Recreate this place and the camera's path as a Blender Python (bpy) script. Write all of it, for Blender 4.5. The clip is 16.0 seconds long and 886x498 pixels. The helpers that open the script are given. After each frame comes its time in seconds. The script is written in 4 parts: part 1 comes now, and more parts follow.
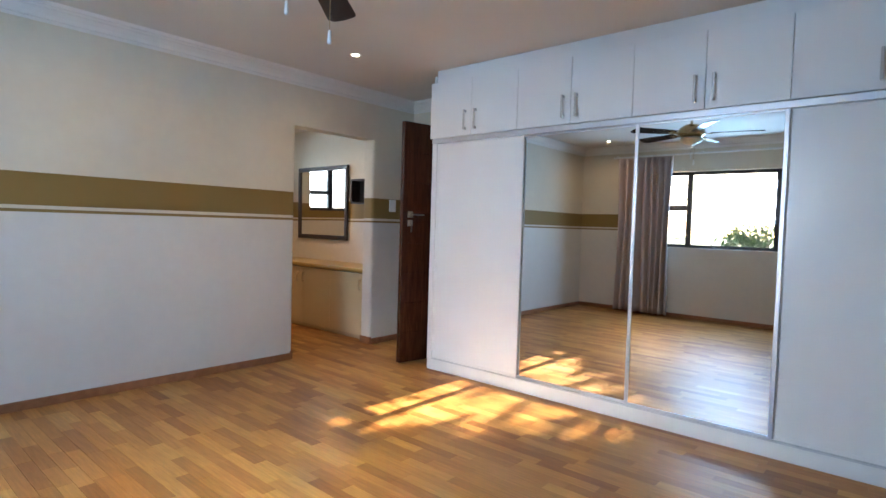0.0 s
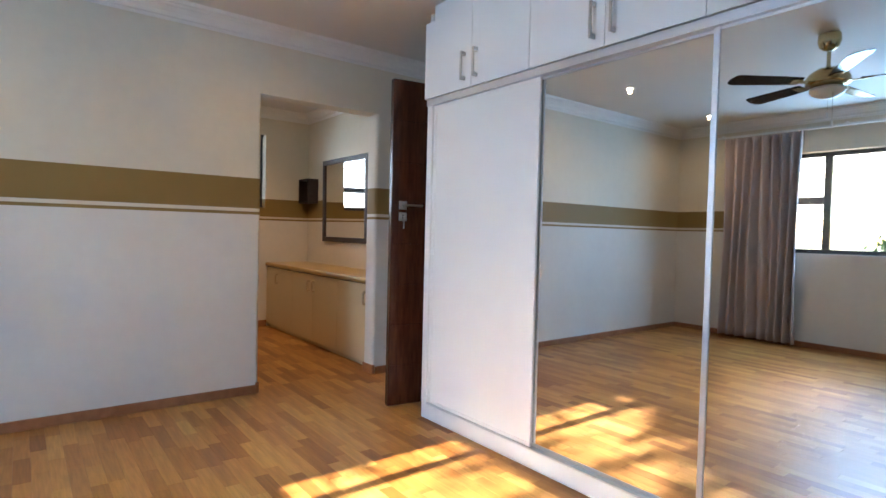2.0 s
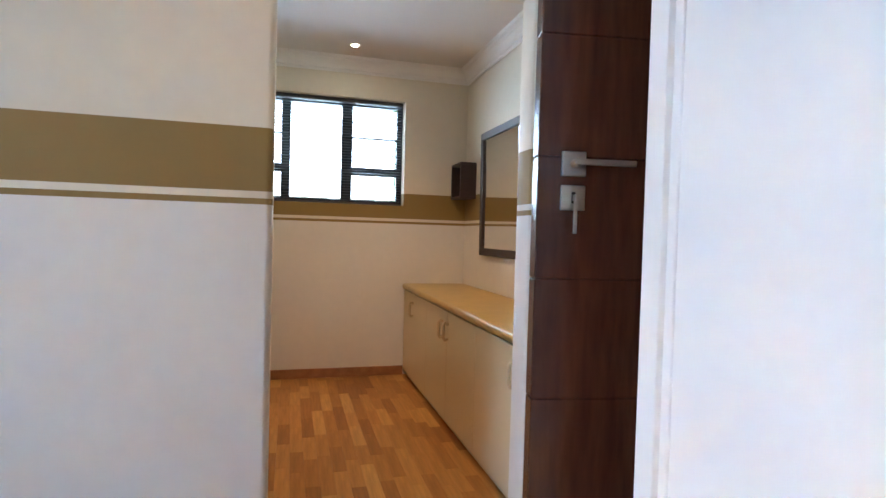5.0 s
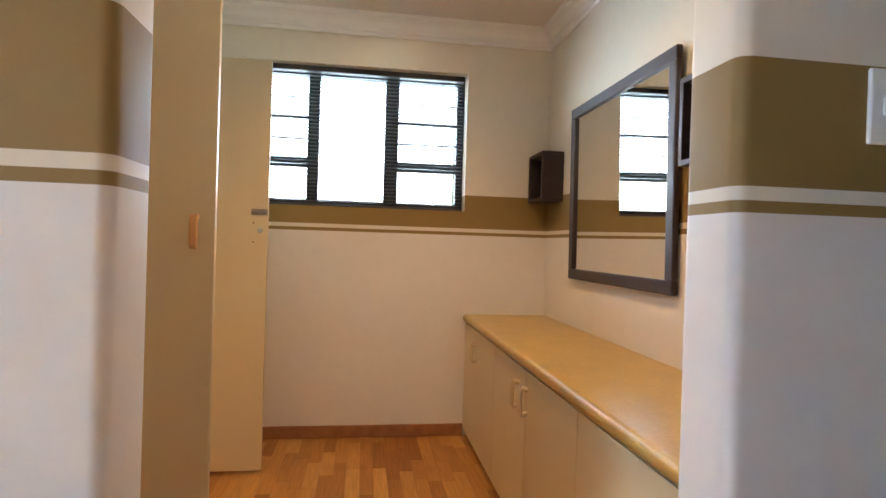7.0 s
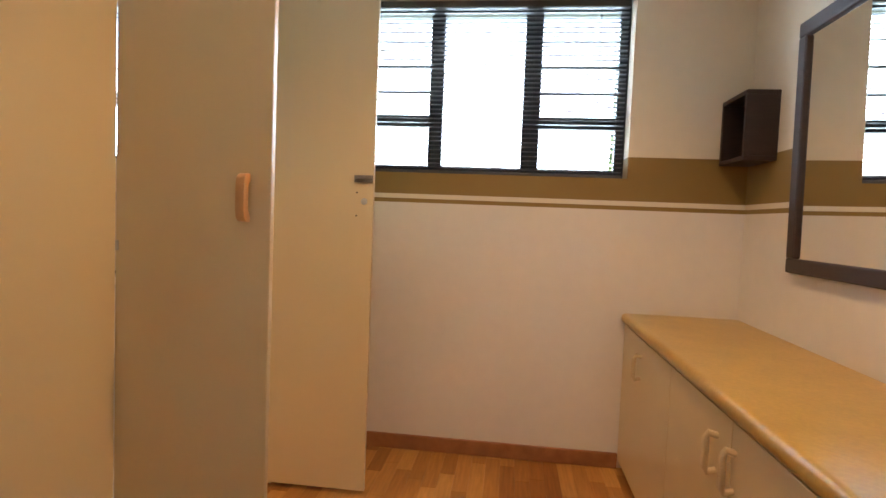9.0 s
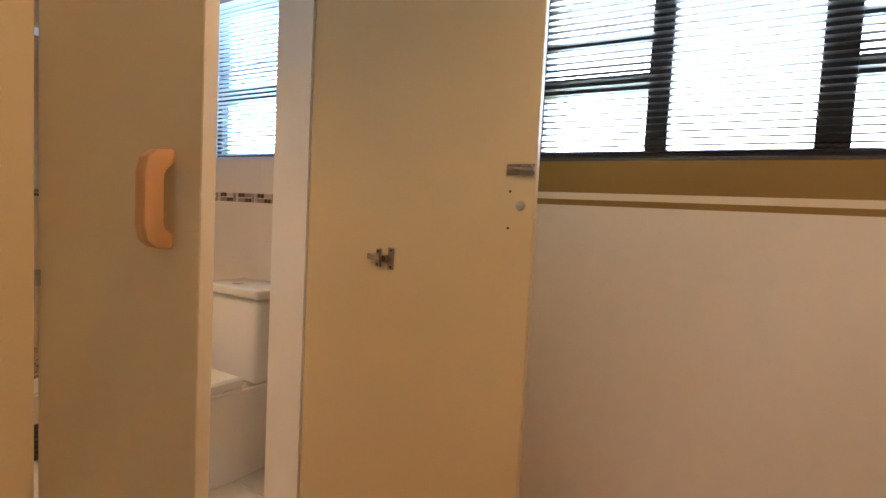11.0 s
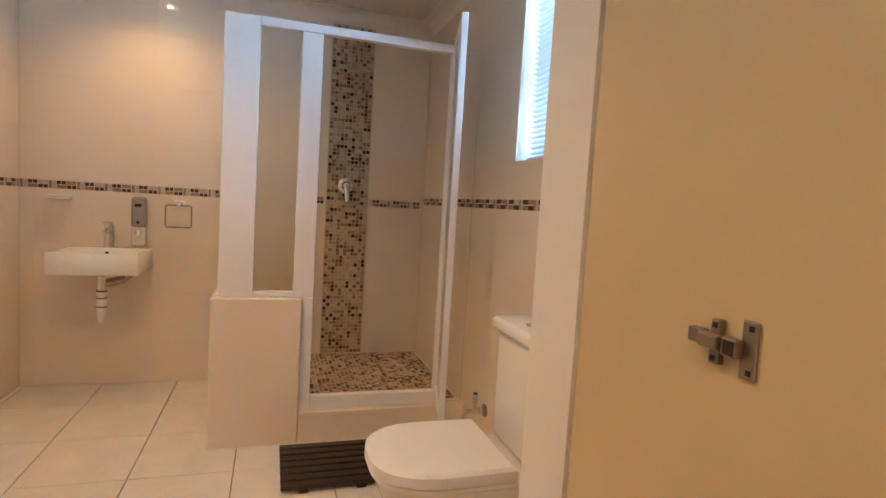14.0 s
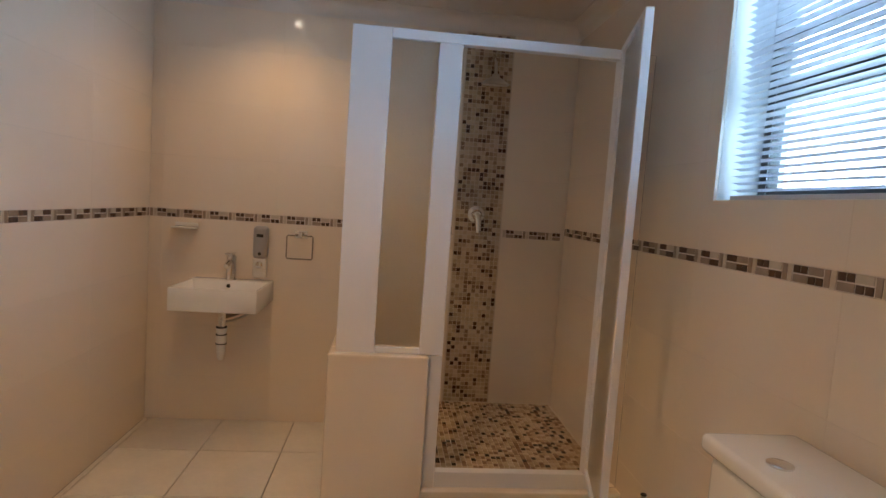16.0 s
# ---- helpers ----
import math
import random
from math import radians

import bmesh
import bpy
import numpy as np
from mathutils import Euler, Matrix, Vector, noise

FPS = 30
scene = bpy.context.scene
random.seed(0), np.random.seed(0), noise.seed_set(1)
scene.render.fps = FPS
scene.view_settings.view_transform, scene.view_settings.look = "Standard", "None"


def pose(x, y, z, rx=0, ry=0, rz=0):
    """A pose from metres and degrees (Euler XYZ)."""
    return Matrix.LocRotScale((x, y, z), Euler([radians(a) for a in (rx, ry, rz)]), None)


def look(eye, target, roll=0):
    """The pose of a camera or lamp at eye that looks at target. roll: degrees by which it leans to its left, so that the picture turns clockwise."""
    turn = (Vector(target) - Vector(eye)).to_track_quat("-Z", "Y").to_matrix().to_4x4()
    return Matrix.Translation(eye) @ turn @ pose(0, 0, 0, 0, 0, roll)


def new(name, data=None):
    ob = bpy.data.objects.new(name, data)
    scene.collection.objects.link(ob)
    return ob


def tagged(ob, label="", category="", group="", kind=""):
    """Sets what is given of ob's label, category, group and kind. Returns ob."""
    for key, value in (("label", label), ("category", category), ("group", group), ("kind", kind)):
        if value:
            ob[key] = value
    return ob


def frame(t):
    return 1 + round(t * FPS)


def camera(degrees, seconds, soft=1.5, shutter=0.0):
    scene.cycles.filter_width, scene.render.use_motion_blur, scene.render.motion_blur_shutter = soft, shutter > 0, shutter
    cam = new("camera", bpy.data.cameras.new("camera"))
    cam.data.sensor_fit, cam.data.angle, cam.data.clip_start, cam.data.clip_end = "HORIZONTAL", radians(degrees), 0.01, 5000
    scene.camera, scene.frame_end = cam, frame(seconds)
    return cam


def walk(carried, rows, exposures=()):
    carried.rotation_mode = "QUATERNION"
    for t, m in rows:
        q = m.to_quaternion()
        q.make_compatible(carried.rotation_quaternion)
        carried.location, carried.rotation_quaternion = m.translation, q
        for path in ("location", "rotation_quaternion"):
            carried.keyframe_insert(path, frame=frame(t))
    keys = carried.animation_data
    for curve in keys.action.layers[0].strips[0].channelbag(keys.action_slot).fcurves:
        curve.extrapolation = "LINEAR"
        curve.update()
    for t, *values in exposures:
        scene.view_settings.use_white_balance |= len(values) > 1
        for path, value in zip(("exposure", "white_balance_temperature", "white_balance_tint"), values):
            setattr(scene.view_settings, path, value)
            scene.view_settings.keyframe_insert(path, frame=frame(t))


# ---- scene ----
cam = camera(78.0, 16.0)
PATH = [
    (0, (-0.277, -0.462, 1.19), (1.231, 0.849, 1.105), 1.7),
    (0.5, (0.097, -0.37, 1.171), (1.576, 0.975, 1.097), 1.6),
    (1, (0.431, -0.251, 1.143), (1.853, 1.153, 1.076), 1.6),
    (1.5, (0.766, -0.158, 1.115), (2.119, 1.314, 1.052), 1.5),
    (2, (1.142, -0.068, 1.113), (2.368, 1.512, 1.052), 1.4),
    (2.5, (1.472, 0.1, 1.103), (2.556, 1.78, 1.043), 1.5),
    (3, (1.78, 0.326, 1.104), (2.757, 2.07, 1.044), 1.4),
    (3.5, (2.017, 0.629, 1.111), (2.874, 2.435, 1.049), 1.4),
    (4, (2.217, 1.041, 1.099), (2.967, 2.894, 1.047), 1.9),
    (4.5, (2.391, 1.468, 1.103), (3.044, 3.358, 1.054), 1.7),
    (5, (2.476, 1.769, 1.119), (3.015, 3.695, 1.069), 1.6),
    (7.5, (2.78, 3.005, 1.135), (2.97, 4.996, 1.124), 1.8),
    (8, (2.804, 3.147, 1.117), (2.844, 5.146, 1.083), 1.8),
    (8.5, (2.846, 3.287, 1.13), (2.714, 5.28, 1.038), 1.8),
    (9, (2.823, 3.46, 1.122), (2.58, 5.442, 1.016), 2.3),
    (9.5, (2.876, 3.637, 1.117), (2.431, 5.584, 1.009), 2.3),
    (10, (2.867, 3.874, 1.133), (2.238, 5.768, 1.015), 2.6),
    (12.5, (2.633, 4.787, 1.184), (0.992, 5.921, 1.035), 3.2),
    (13, (2.549, 4.902, 1.198), (0.791, 5.843, 1.043), 3.4),
    (13.5, (2.441, 4.989, 1.174), (0.601, 5.756, 1.017), 3.4),
    (14, (2.303, 5.064, 1.149), (0.401, 5.664, 0.995), 3.4),
    (14.5, (2.155, 5.085, 1.139), (0.219, 5.559, 0.98), 3.5),
    (15, (2.007, 5.095, 1.191), (0.04, 5.423, 1.028), 3.6),
    (15.5, (1.895, 5.065, 1.255), (-0.084, 5.301, 1.092), 3.8),
    (16, (1.816, 5.02, 1.284), (-0.168, 5.221, 1.125), 3.9),
]
walk(cam, [(t, look(eye, target, roll)) for t, eye, target, roll in PATH],
     exposures=[(0, 3.52, 6200, 10), (2, 3.6, 6150, 10), (3.2, 3.97, 6200, 10), (4, 4.08, 5900, 9), (5, 4.1, 5750, 8), (7.5, 4.35, 6400, 12), (10, 4.25, 6300, 13), (12.5, 4.0, 6450, 14), (14, 4.35, 6450, 14), (15, 4.08, 6400, 14), (16, 3.68, 6300, 14)])

# ---- sky and sun ----
SUN_EL = radians(23.5)
world = bpy.data.worlds.new("sky")
scene.world = world
world.use_nodes = True
wn = world.node_tree.nodes
sky = wn.new("ShaderNodeTexSky")
sky.sky_type = "NISHITA"
sky.sun_disc = False
sky.sun_elevation = SUN_EL
sky.sun_rotation = radians(270)
world.node_tree.links.new(sky.outputs[0], wn["Background"].inputs[0])
wn["Background"].inputs[1].default_value = 0.08
sun_data = bpy.data.lights.new("sun", "SUN")
sun_data.energy = 5.0
sun_data.angle = radians(0.53)
sun_data.color = (1.0, 0.90, 0.72)
sun_lamp = new("sun", sun_data)
sun_lamp.matrix_world = look((-30, 1.5, 30 * math.tan(SUN_EL)), (0, 1.5, 0))

CEIL, BCEIL = 2.45, 2.335                                # ceilings: rooms, bathroom


def lamp(x, y, z, watts, colour=(1.0, 0.62, 0.3), cone=110):
    data = bpy.data.lights.new("downlight_lamp", "SPOT")
    data.energy, data.color, data.spot_size, data.spot_blend = watts, colour, radians(cone), 0.9
    data.shadow_soft_size = 0.016
    ob = new("downlight_lamp", data)
    ob.matrix_world = pose(x, y, z)
    return ob


WARM = (1.0, 0.66, 0.36)


def window_light(centre, width, height, watts, colour, turn):
    """Sky light in a window's opening, facing into the room."""
    data = bpy.data.lights.new("window_sky_light", "AREA")
    data.shape, data.size, data.size_y = "RECTANGLE", width, height
    data.energy, data.color = watts, colour
    ob = new("window_sky_light", data)
    ob.matrix_world = pose(*centre, *turn)
    return ob


window_light((-1.64, 1.42, 1.62), 0.98, 0.60, 4.3, (0.31, 0.60, 1.0), (74, 0, -90))
window_light((2.67, 6.24, 1.75), 1.24, 0.70, 2.75, (0.62, 0.81, 1.0), (82, 0, 180))
window_light((0.62, 6.25, 1.76), 0.80, 0.70, 1.5, (0.36, 0.66, 1.0), (82, 0, 180))
lamp(2.40, 2.79, CEIL - 0.03, 0.70, WARM, 165)
lamp(0.70, 2.85, CEIL - 0.03, 0.70, WARM, 165)
lamp(-0.87, 2.91, CEIL - 0.03, 0.70, WARM, 165)
lamp(2.89, 5.71, CEIL - 0.03, 0.70, (1.0, 0.6, 0.28), 105)
# Unseen lamp, added to warm and brighten the dressing room.
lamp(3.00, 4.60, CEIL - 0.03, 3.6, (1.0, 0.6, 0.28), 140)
lamp(-0.84, 4.40, BCEIL - 0.03, 1.0, (1.0, 0.58, 0.24), 140)
lamp(0.75, 4.6, BCEIL - 0.03, 2.9, (1.0, 0.57, 0.22), 132)


# ---- materials ----
def mat(name, colour, rough=0.5, metal=0.0, var=0.06, scale=4.0, bump=0.0, bscale=60.0, stretch=(1, 1, 1), transmission=0.0, grain=0.0, gscale=30.0):
    m = bpy.data.materials.new(name)
    m.use_nodes = True
    n, l = m.node_tree.nodes, m.node_tree.links
    b = n["Principled BSDF"]
    b.inputs["Roughness"].default_value = rough
    b.inputs["Metallic"].default_value = metal
    b.inputs["Transmission Weight"].default_value = transmission
    b.inputs["Base Color"].default_value = (*colour, 1)
    co = n.new("ShaderNodeTexCoord")
    mp = n.new("ShaderNodeMapping")
    mp.inputs["Scale"].default_value = stretch
    l.new(co.outputs["Object"], mp.inputs[0])
    if var or grain:
        no = n.new("ShaderNodeTexNoise")
        no.inputs["Scale"].default_value = scale
        no.inputs["Detail"].default_value = 6
        l.new(mp.outputs[0], no.inputs["Vector"])
        n2 = n.new("ShaderNodeTexNoise")
        n2.inputs["Scale"].default_value = gscale
        n2.inputs["Detail"].default_value = 4
        l.new(mp.outputs[0], n2.inputs["Vector"])
        r1 = n.new("ShaderNodeMapRange")
        r1.inputs["From Min"].default_value, r1.inputs["From Max"].default_value = 0.3, 0.7
        r1.inputs["To Min"].default_value, r1.inputs["To Max"].default_value = 1 - var, 1 + var
        l.new(no.outputs["Fac"], r1.inputs["Value"])
        r2 = n.new("ShaderNodeMapRange")
        r2.inputs["From Min"].default_value, r2.inputs["From Max"].default_value = 0.3, 0.7
        r2.inputs["To Min"].default_value, r2.inputs["To Max"].default_value = 1 - grain, 1 + grain
        l.new(n2.outputs["Fac"], r2.inputs["Value"])
        mu = n.new("ShaderNodeMath")
        mu.operation = "MULTIPLY"
        l.new(r1.outputs[0], mu.inputs[0])
        l.new(r2.outputs[0], mu.inputs[1])
        hs = n.new("ShaderNodeHueSaturation")
        hs.inputs["Color"].default_value = (*colour, 1)
        l.new(mu.outputs[0], hs.inputs["Value"])
        l.new(hs.outputs[0], b.inputs["Base Color"])
    if bump:
        bn = n.new("ShaderNodeTexNoise")
        bn.inputs["Scale"].default_value = bscale
        l.new(mp.outputs[0], bn.inputs["Vector"])
        bu = n.new("ShaderNodeBump")
        bu.inputs["Strength"].default_value = bump
        bu.inputs["Distance"].default_value = 0.004
        l.new(bn.outputs["Fac"], bu.inputs["Height"])
        l.new(bu.outputs[0], b.inputs["Normal"])
    return m


def colour_socket(m):
    b = m.node_tree.nodes["Principled BSDF"]
    return b.inputs["Base Color"]


def striped_paint():
    """Cream wall paint over a whiter dado, with an olive band and a thin line painted between them."""
    m = mat("wall_paint", (0.71, 0.638, 0.505), 0.62, var=0.035, scale=1.6, bump=0.05, bscale=140, grain=0.015, gscale=18)
    n, l = m.node_tree.nodes, m.node_tree.links
    base = colour_socket(m).links[0].from_socket
    geo = n.new("ShaderNodeNewGeometry")
    sep = n.new("ShaderNodeSeparateXYZ")
    l.new(geo.outputs["Position"], sep.inputs[0])
    total = None
    for lo, hi in ((1.241, 1.44), (1.20, 1.219)):
        up = n.new("ShaderNodeMath"); up.operation = "GREATER_THAN"; up.inputs[1].default_value = lo
        dn = n.new("ShaderNodeMath"); dn.operation = "LESS_THAN"; dn.inputs[1].default_value = hi
        l.new(sep.outputs["Z"], up.inputs[0]); l.new(sep.outputs["Z"], dn.inputs[0])
        mu = n.new("ShaderNodeMath"); mu.operation = "MULTIPLY"
        l.new(up.outputs[0], mu.inputs[0]); l.new(dn.outputs[0], mu.inputs[1])
        if total:
            ad = n.new("ShaderNodeMath"); ad.operation = "ADD"
            l.new(total, ad.inputs[0]); l.new(mu.outputs[0], ad.inputs[1])
            total = ad.outputs[0]
        else:
            total = mu.outputs[0]
    mix = n.new("ShaderNodeMix")
    mix.data_type = "RGBA"
    l.new(total, mix.inputs["Factor"])
    mix.inputs["B"].default_value = (0.25, 0.158, 0.042, 1)
    low = n.new("ShaderNodeMath"); low.operation = "LESS_THAN"; low.inputs[1].default_value = 1.21
    l.new(sep.outputs["Z"], low.inputs[0])
    dado = n.new("ShaderNodeMix")
    dado.data_type, dado.blend_type = "RGBA", "MULTIPLY"
    l.new(low.outputs[0], dado.inputs["Factor"])
    l.new(base, dado.inputs["A"])
    dado.inputs["B"].default_value = (1.03, 1.07, 1.23, 1)
    l.new(dado.outputs["Result"], mix.inputs["A"])
    l.new(mix.outputs["Result"], colour_socket(m))
    return m


def varied(name, ramp, rough, source, grain=0.12, stretch=(30, 2.2, 30), bump=0.0):
    """Pieces that differ in tone; source: 'object' or 'island'."""
    m = mat(name, (0.4, 0.2, 0.1), rough, var=0.0, grain=grain, gscale=3.0, stretch=stretch, bump=bump)
    n, l = m.node_tree.nodes, m.node_tree.links
    hs = colour_socket(m).links[0].from_node
    cr = n.new("ShaderNodeValToRGB")
    els = cr.color_ramp.elements
    for i, (p, c) in enumerate(ramp):
        e = els[i] if i < 2 else els.new(p)
        e.position, e.color = p, (*c, 1)
    if source == "object":
        l.new(n.new("ShaderNodeObjectInfo").outputs["Random"], cr.inputs[0])
    else:
        l.new(n.new("ShaderNodeNewGeometry").outputs["Random Per Island"], cr.inputs[0])
    l.new(cr.outputs[0], hs.inputs["Color"])
    return m


PAINT = striped_paint()
CEILING = mat("ceiling_paint", (0.72, 0.68, 0.62), 0.7, var=0.03, scale=1.2, bump=0.08, bscale=90)
PLASTER = mat("white_plaster", (0.8, 0.78, 0.74), 0.55, var=0.02, bump=0.05)
WHITE_MEL = mat("white_melamine", (0.78, 0.78, 0.78), 0.28, var=0.015, scale=2, bump=0.03, bscale=200)
CREAM_MEL = mat("cream_melamine", (0.64, 0.51, 0.295), 0.35, var=0.03, scale=2, bump=0.04, bscale=160)
ALU = mat("satin_aluminium", (0.60, 0.61, 0.64), 0.42, 0.85, var=0.03)
CHROME = mat("chrome", (0.8, 0.8, 0.8), 0.12, 1.0, var=0.02)
STEEL = mat("brushed_steel", (0.55, 0.54, 0.52), 0.3, 1.0, var=0.05, stretch=(1, 1, 12))
BRASS = mat("brushed_brass", (0.62, 0.52, 0.3), 0.22, 1.0, var=0.05)
MIRROR = mat("mirror_silver", (0.86, 0.88, 0.87), 0.015, 1.0, var=0.0)
GLASS = mat("window_glass", (1, 1, 1), 0.0, var=0.0, transmission=1.0)
FROST = mat("obscure_glass", (0.88, 0.86, 0.79), 0.32, var=0.02, transmission=0.96, bump=0.3, bscale=120)
BLACK = mat("black_steel_frame", (0.022, 0.022, 0.024), 0.4, var=0.1)
DARKSLAT = mat("dark_blind_slat", (0.06, 0.056, 0.056), 0.45, var=0.05)
GREYSLAT = mat("grey_blind_slat", (0.62, 0.63, 0.66), 0.4, var=0.03)
ESPRESSO = mat("espresso_veneer", (0.030, 0.015, 0.013), 0.5, var=0.15, scale=3, stretch=(2, 2, 14), grain=0.15)
MAHOG = mat("mahogany", (0.062, 0.019, 0.009), 0.24, var=0.25, scale=1.4, stretch=(9, 9, 1.2), grain=0.25, gscale=6, bump=0.06)
SKIRT = mat("stained_skirting", (0.31, 0.13, 0.055), 0.4, var=0.18, scale=3, grain=0.15, gscale=20)
HANDLEWOOD = mat("beech_handle", (0.50, 0.26, 0.10), 0.4, var=0.15, scale=6, stretch=(6, 6, 1))
PLASTIC = mat("beige_plastic", (0.58, 0.45, 0.27), 0.35, var=0.03)
WHITEPL = mat("white_plastic", (0.8, 0.8, 0.78), 0.35, var=0.02)
COUNTER = mat("tan_laminate", (0.45, 0.282, 0.072), 0.3, var=0.08, scale=7, grain=0.08, gscale=90, bump=0.05)
CURTAIN = mat("taupe_curtain", (0.54, 0.44, 0.41), 0.85, var=0.08, scale=3, bump=0.3, bscale=400, stretch=(1, 1, 0.3))
WTILE = mat("cream_wall_tile", (0.79, 0.70, 0.59), 0.12, var=0.02, scale=1.5, bump=0.02, bscale=6)
FTILE = mat("cream_floor_tile", (0.76, 0.72, 0.66), 0.25, var=0.05, scale=5, grain=0.02, gscale=40, bump=0.03)
GROUT = mat("grey_grout", (0.30, 0.24, 0.19), 0.85, var=0.1, scale=15)
LGROUT = mat("pale_grout", (0.75, 0.66, 0.58), 0.8, var=0.06, scale=15)
MGROUT = mat("mosaic_grout", (0.62, 0.53, 0.42), 0.8, var=0.06, scale=15)
OLDSTEEL = mat("dull_steel", (0.31, 0.26, 0.21), 0.38, 0.9, var=0.08)
PORC = mat("white_porcelain", (0.82, 0.81, 0.78), 0.08, var=0.01)
FRAMEW = mat("white_powder_coat", (0.78, 0.78, 0.80), 0.35, var=0.02)
SLATWOOD = mat("dark_duckboard", (0.028, 0.017, 0.014), 0.5, var=0.25, stretch=(8, 1, 8), grain=0.2)
DARK = mat("dark_hole", (0.02, 0.018, 0.016), 0.6, var=0.05)
BRICK = mat("exterior_plaster", (0.6, 0.55, 0.48), 0.8, var=0.1)
LEAF = varied("leaf", [(0.0, (0.03, 0.07, 0.02)), (1.0, (0.10, 0.16, 0.05))], 0.5, "island", 0.1, (1, 1, 1))
BARK = mat("bark", (0.20, 0.16, 0.12), 0.9, var=0.25, scale=8, bump=0.5)
GRASS = mat("lawn", (0.10, 0.14, 0.05), 0.9, var=0.3, scale=0.3, grain=0.2)
FLOOR_RAMP = [(0.0, (0.25, 0.088, 0.020)), (1.0, (0.52, 0.270, 0.078)), (0.3, (0.34, 0.140, 0.033)), (0.6, (0.41, 0.185, 0.047)), (0.85, (0.45, 0.215, 0.058))]
STRIP_OB = varied("laminate_strip", FLOOR_RAMP, 0.40, "object", 0.16, (28, 2.0, 28), 0.02)
STRIP_IS = varied("laminate_floor", FLOOR_RAMP, 0.40, "island", 0.16, (28, 2.0, 28), 0.02)
for m in (STRIP_OB, STRIP_IS):
    m.node_tree.nodes["Principled BSDF"].inputs["Specular IOR Level"].default_value = 0.27
MOSAIC = varied("mosaic_chip", [(0.0, (0.07, 0.032, 0.018)), (0.99, (0.60, 0.49, 0.36)), (0.10, (0.07, 0.034, 0.018)), (0.12, (0.22, 0.13, 0.08)), (0.34, (0.33, 0.23, 0.15)), (0.38, (0.42, 0.32, 0.21)), (0.7, (0.52, 0.41, 0.28))], 0.15, "island", 0.05, (1, 1, 1))
LISTEL_D = mat("brown_listello", (0.10, 0.062, 0.046), 0.2, var=0.2, scale=25)
LISTEL_M = mat("taupe_listello", (0.34, 0.265, 0.21), 0.2, var=0.15, scale=25)
LISTEL_L = mat("pale_listello", (0.58, 0.50, 0.41), 0.2, var=0.1, scale=25)


def emitter(name, colour, strength):
    m = bpy.data.materials.new(name)
    m.use_nodes = True
    b = m.node_tree.nodes["Principled BSDF"]
    b.inputs["Base Color"].default_value = (0.9, 0.88, 0.8, 1)
    b.inputs["Emission Color"].default_value = (*colour, 1)
    b.inputs["Emission Strength"].default_value = strength
    return m


BULB = emitter("lit_bulb", (1.0, 0.9, 0.7), 9.0)


# ---- mesh helpers ----
def box(bm, x0, x1, y0, y1, z0, z1, bevel=0.0, m=None, seg=2):
    made = bmesh.ops.create_cube(bm, size=1.0)["verts"]
    for v in made:
        v.co = Vector((x0 + (v.co.x + 0.5) * (x1 - x0), y0 + (v.co.y + 0.5) * (y1 - y0), z0 + (v.co.z + 0.5) * (z1 - z0)))
    if bevel:
        edges = list({e for v in made for e in v.link_edges})
        out = bmesh.ops.bevel(bm, geom=edges, offset=bevel, segments=seg, affect="EDGES", profile=0.5)
        made = list({v for f in out["faces"] for v in f.verts} | {v for v in made if v.is_valid})
    if m is not None:
        bmesh.ops.transform(bm, matrix=m, verts=made)
    return made


def tube(bm, pts, r, n=10, cap=True):
    pts = [Vector(p) for p in pts]
    radii = r if isinstance(r, (list, tuple)) else [r] * len(pts)
    rings = []
    side = None
    for i, p in enumerate(pts):
        d = (pts[min(i + 1, len(pts) - 1)] - pts[max(i - 1, 0)]).normalized()
        if side is None:
            side = d.orthogonal().normalized()
        side = (side - d * side.dot(d)).normalized()
        other = d.cross(side)
        rings.append([bm.verts.new(p + radii[i] * (math.cos(a) * side + math.sin(a) * other)) for a in [2 * math.pi * k / n for k in range(n)]])
    skin(bm, rings, cap)


def skin(bm, rings, cap=True):
    n = len(rings[0])
    for a, b in zip(rings, rings[1:]):
        for k in range(n):
            bm.faces.new((a[k], a[(k + 1) % n], b[(k + 1) % n], b[k]))
    if cap:
        bm.faces.new(rings[0][::-1])
        bm.faces.new(rings[-1])


def lathe(bm, profile, cx, cy, n=24, axis="z"):
    rings = []
    for r, h in profile:
        ring = []
        for k in range(n):
            a = 2 * math.pi * k / n
            u, v = r * math.cos(a), r * math.sin(a)
            ring.append(bm.verts.new((cx + u, cy + v, h)))
        rings.append(ring)
    skin(bm, rings)


def part(name, bm, material, parent=None, label="", smooth=False, m=None):
    if m is not None:
        bm.transform(m)
    bmesh.ops.recalc_face_normals(bm, faces=bm.faces)
    if smooth:
        for f in bm.faces:
            f.smooth = True
        for e in bm.edges:
            if len(e.link_faces) == 2 and e.calc_face_angle(0) > 0.6:
                e.smooth = False
    me = bpy.data.meshes.new(name)
    bm.to_mesh(me)
    bm.free()
    for one in material if isinstance(material, (list, tuple)) else [material]:
        me.materials.append(one)
    ob = new(name, me)
    ob.parent = parent
    if label:
        ob["label"] = label
    return ob


def boxpart(name, b, material, parent=None, label="", bevel=0.0, m=None):
    bm = bmesh.new()
    box(bm, *b, bevel=bevel)
    return part(name, bm, material, parent, label, m=m)


def thing(name, label, category, group="", at=(0, 0, 0)):
    ob = new(name)
    ob.empty_display_size = 0.05
    ob.location = at
    return tagged(ob, label, category, group)


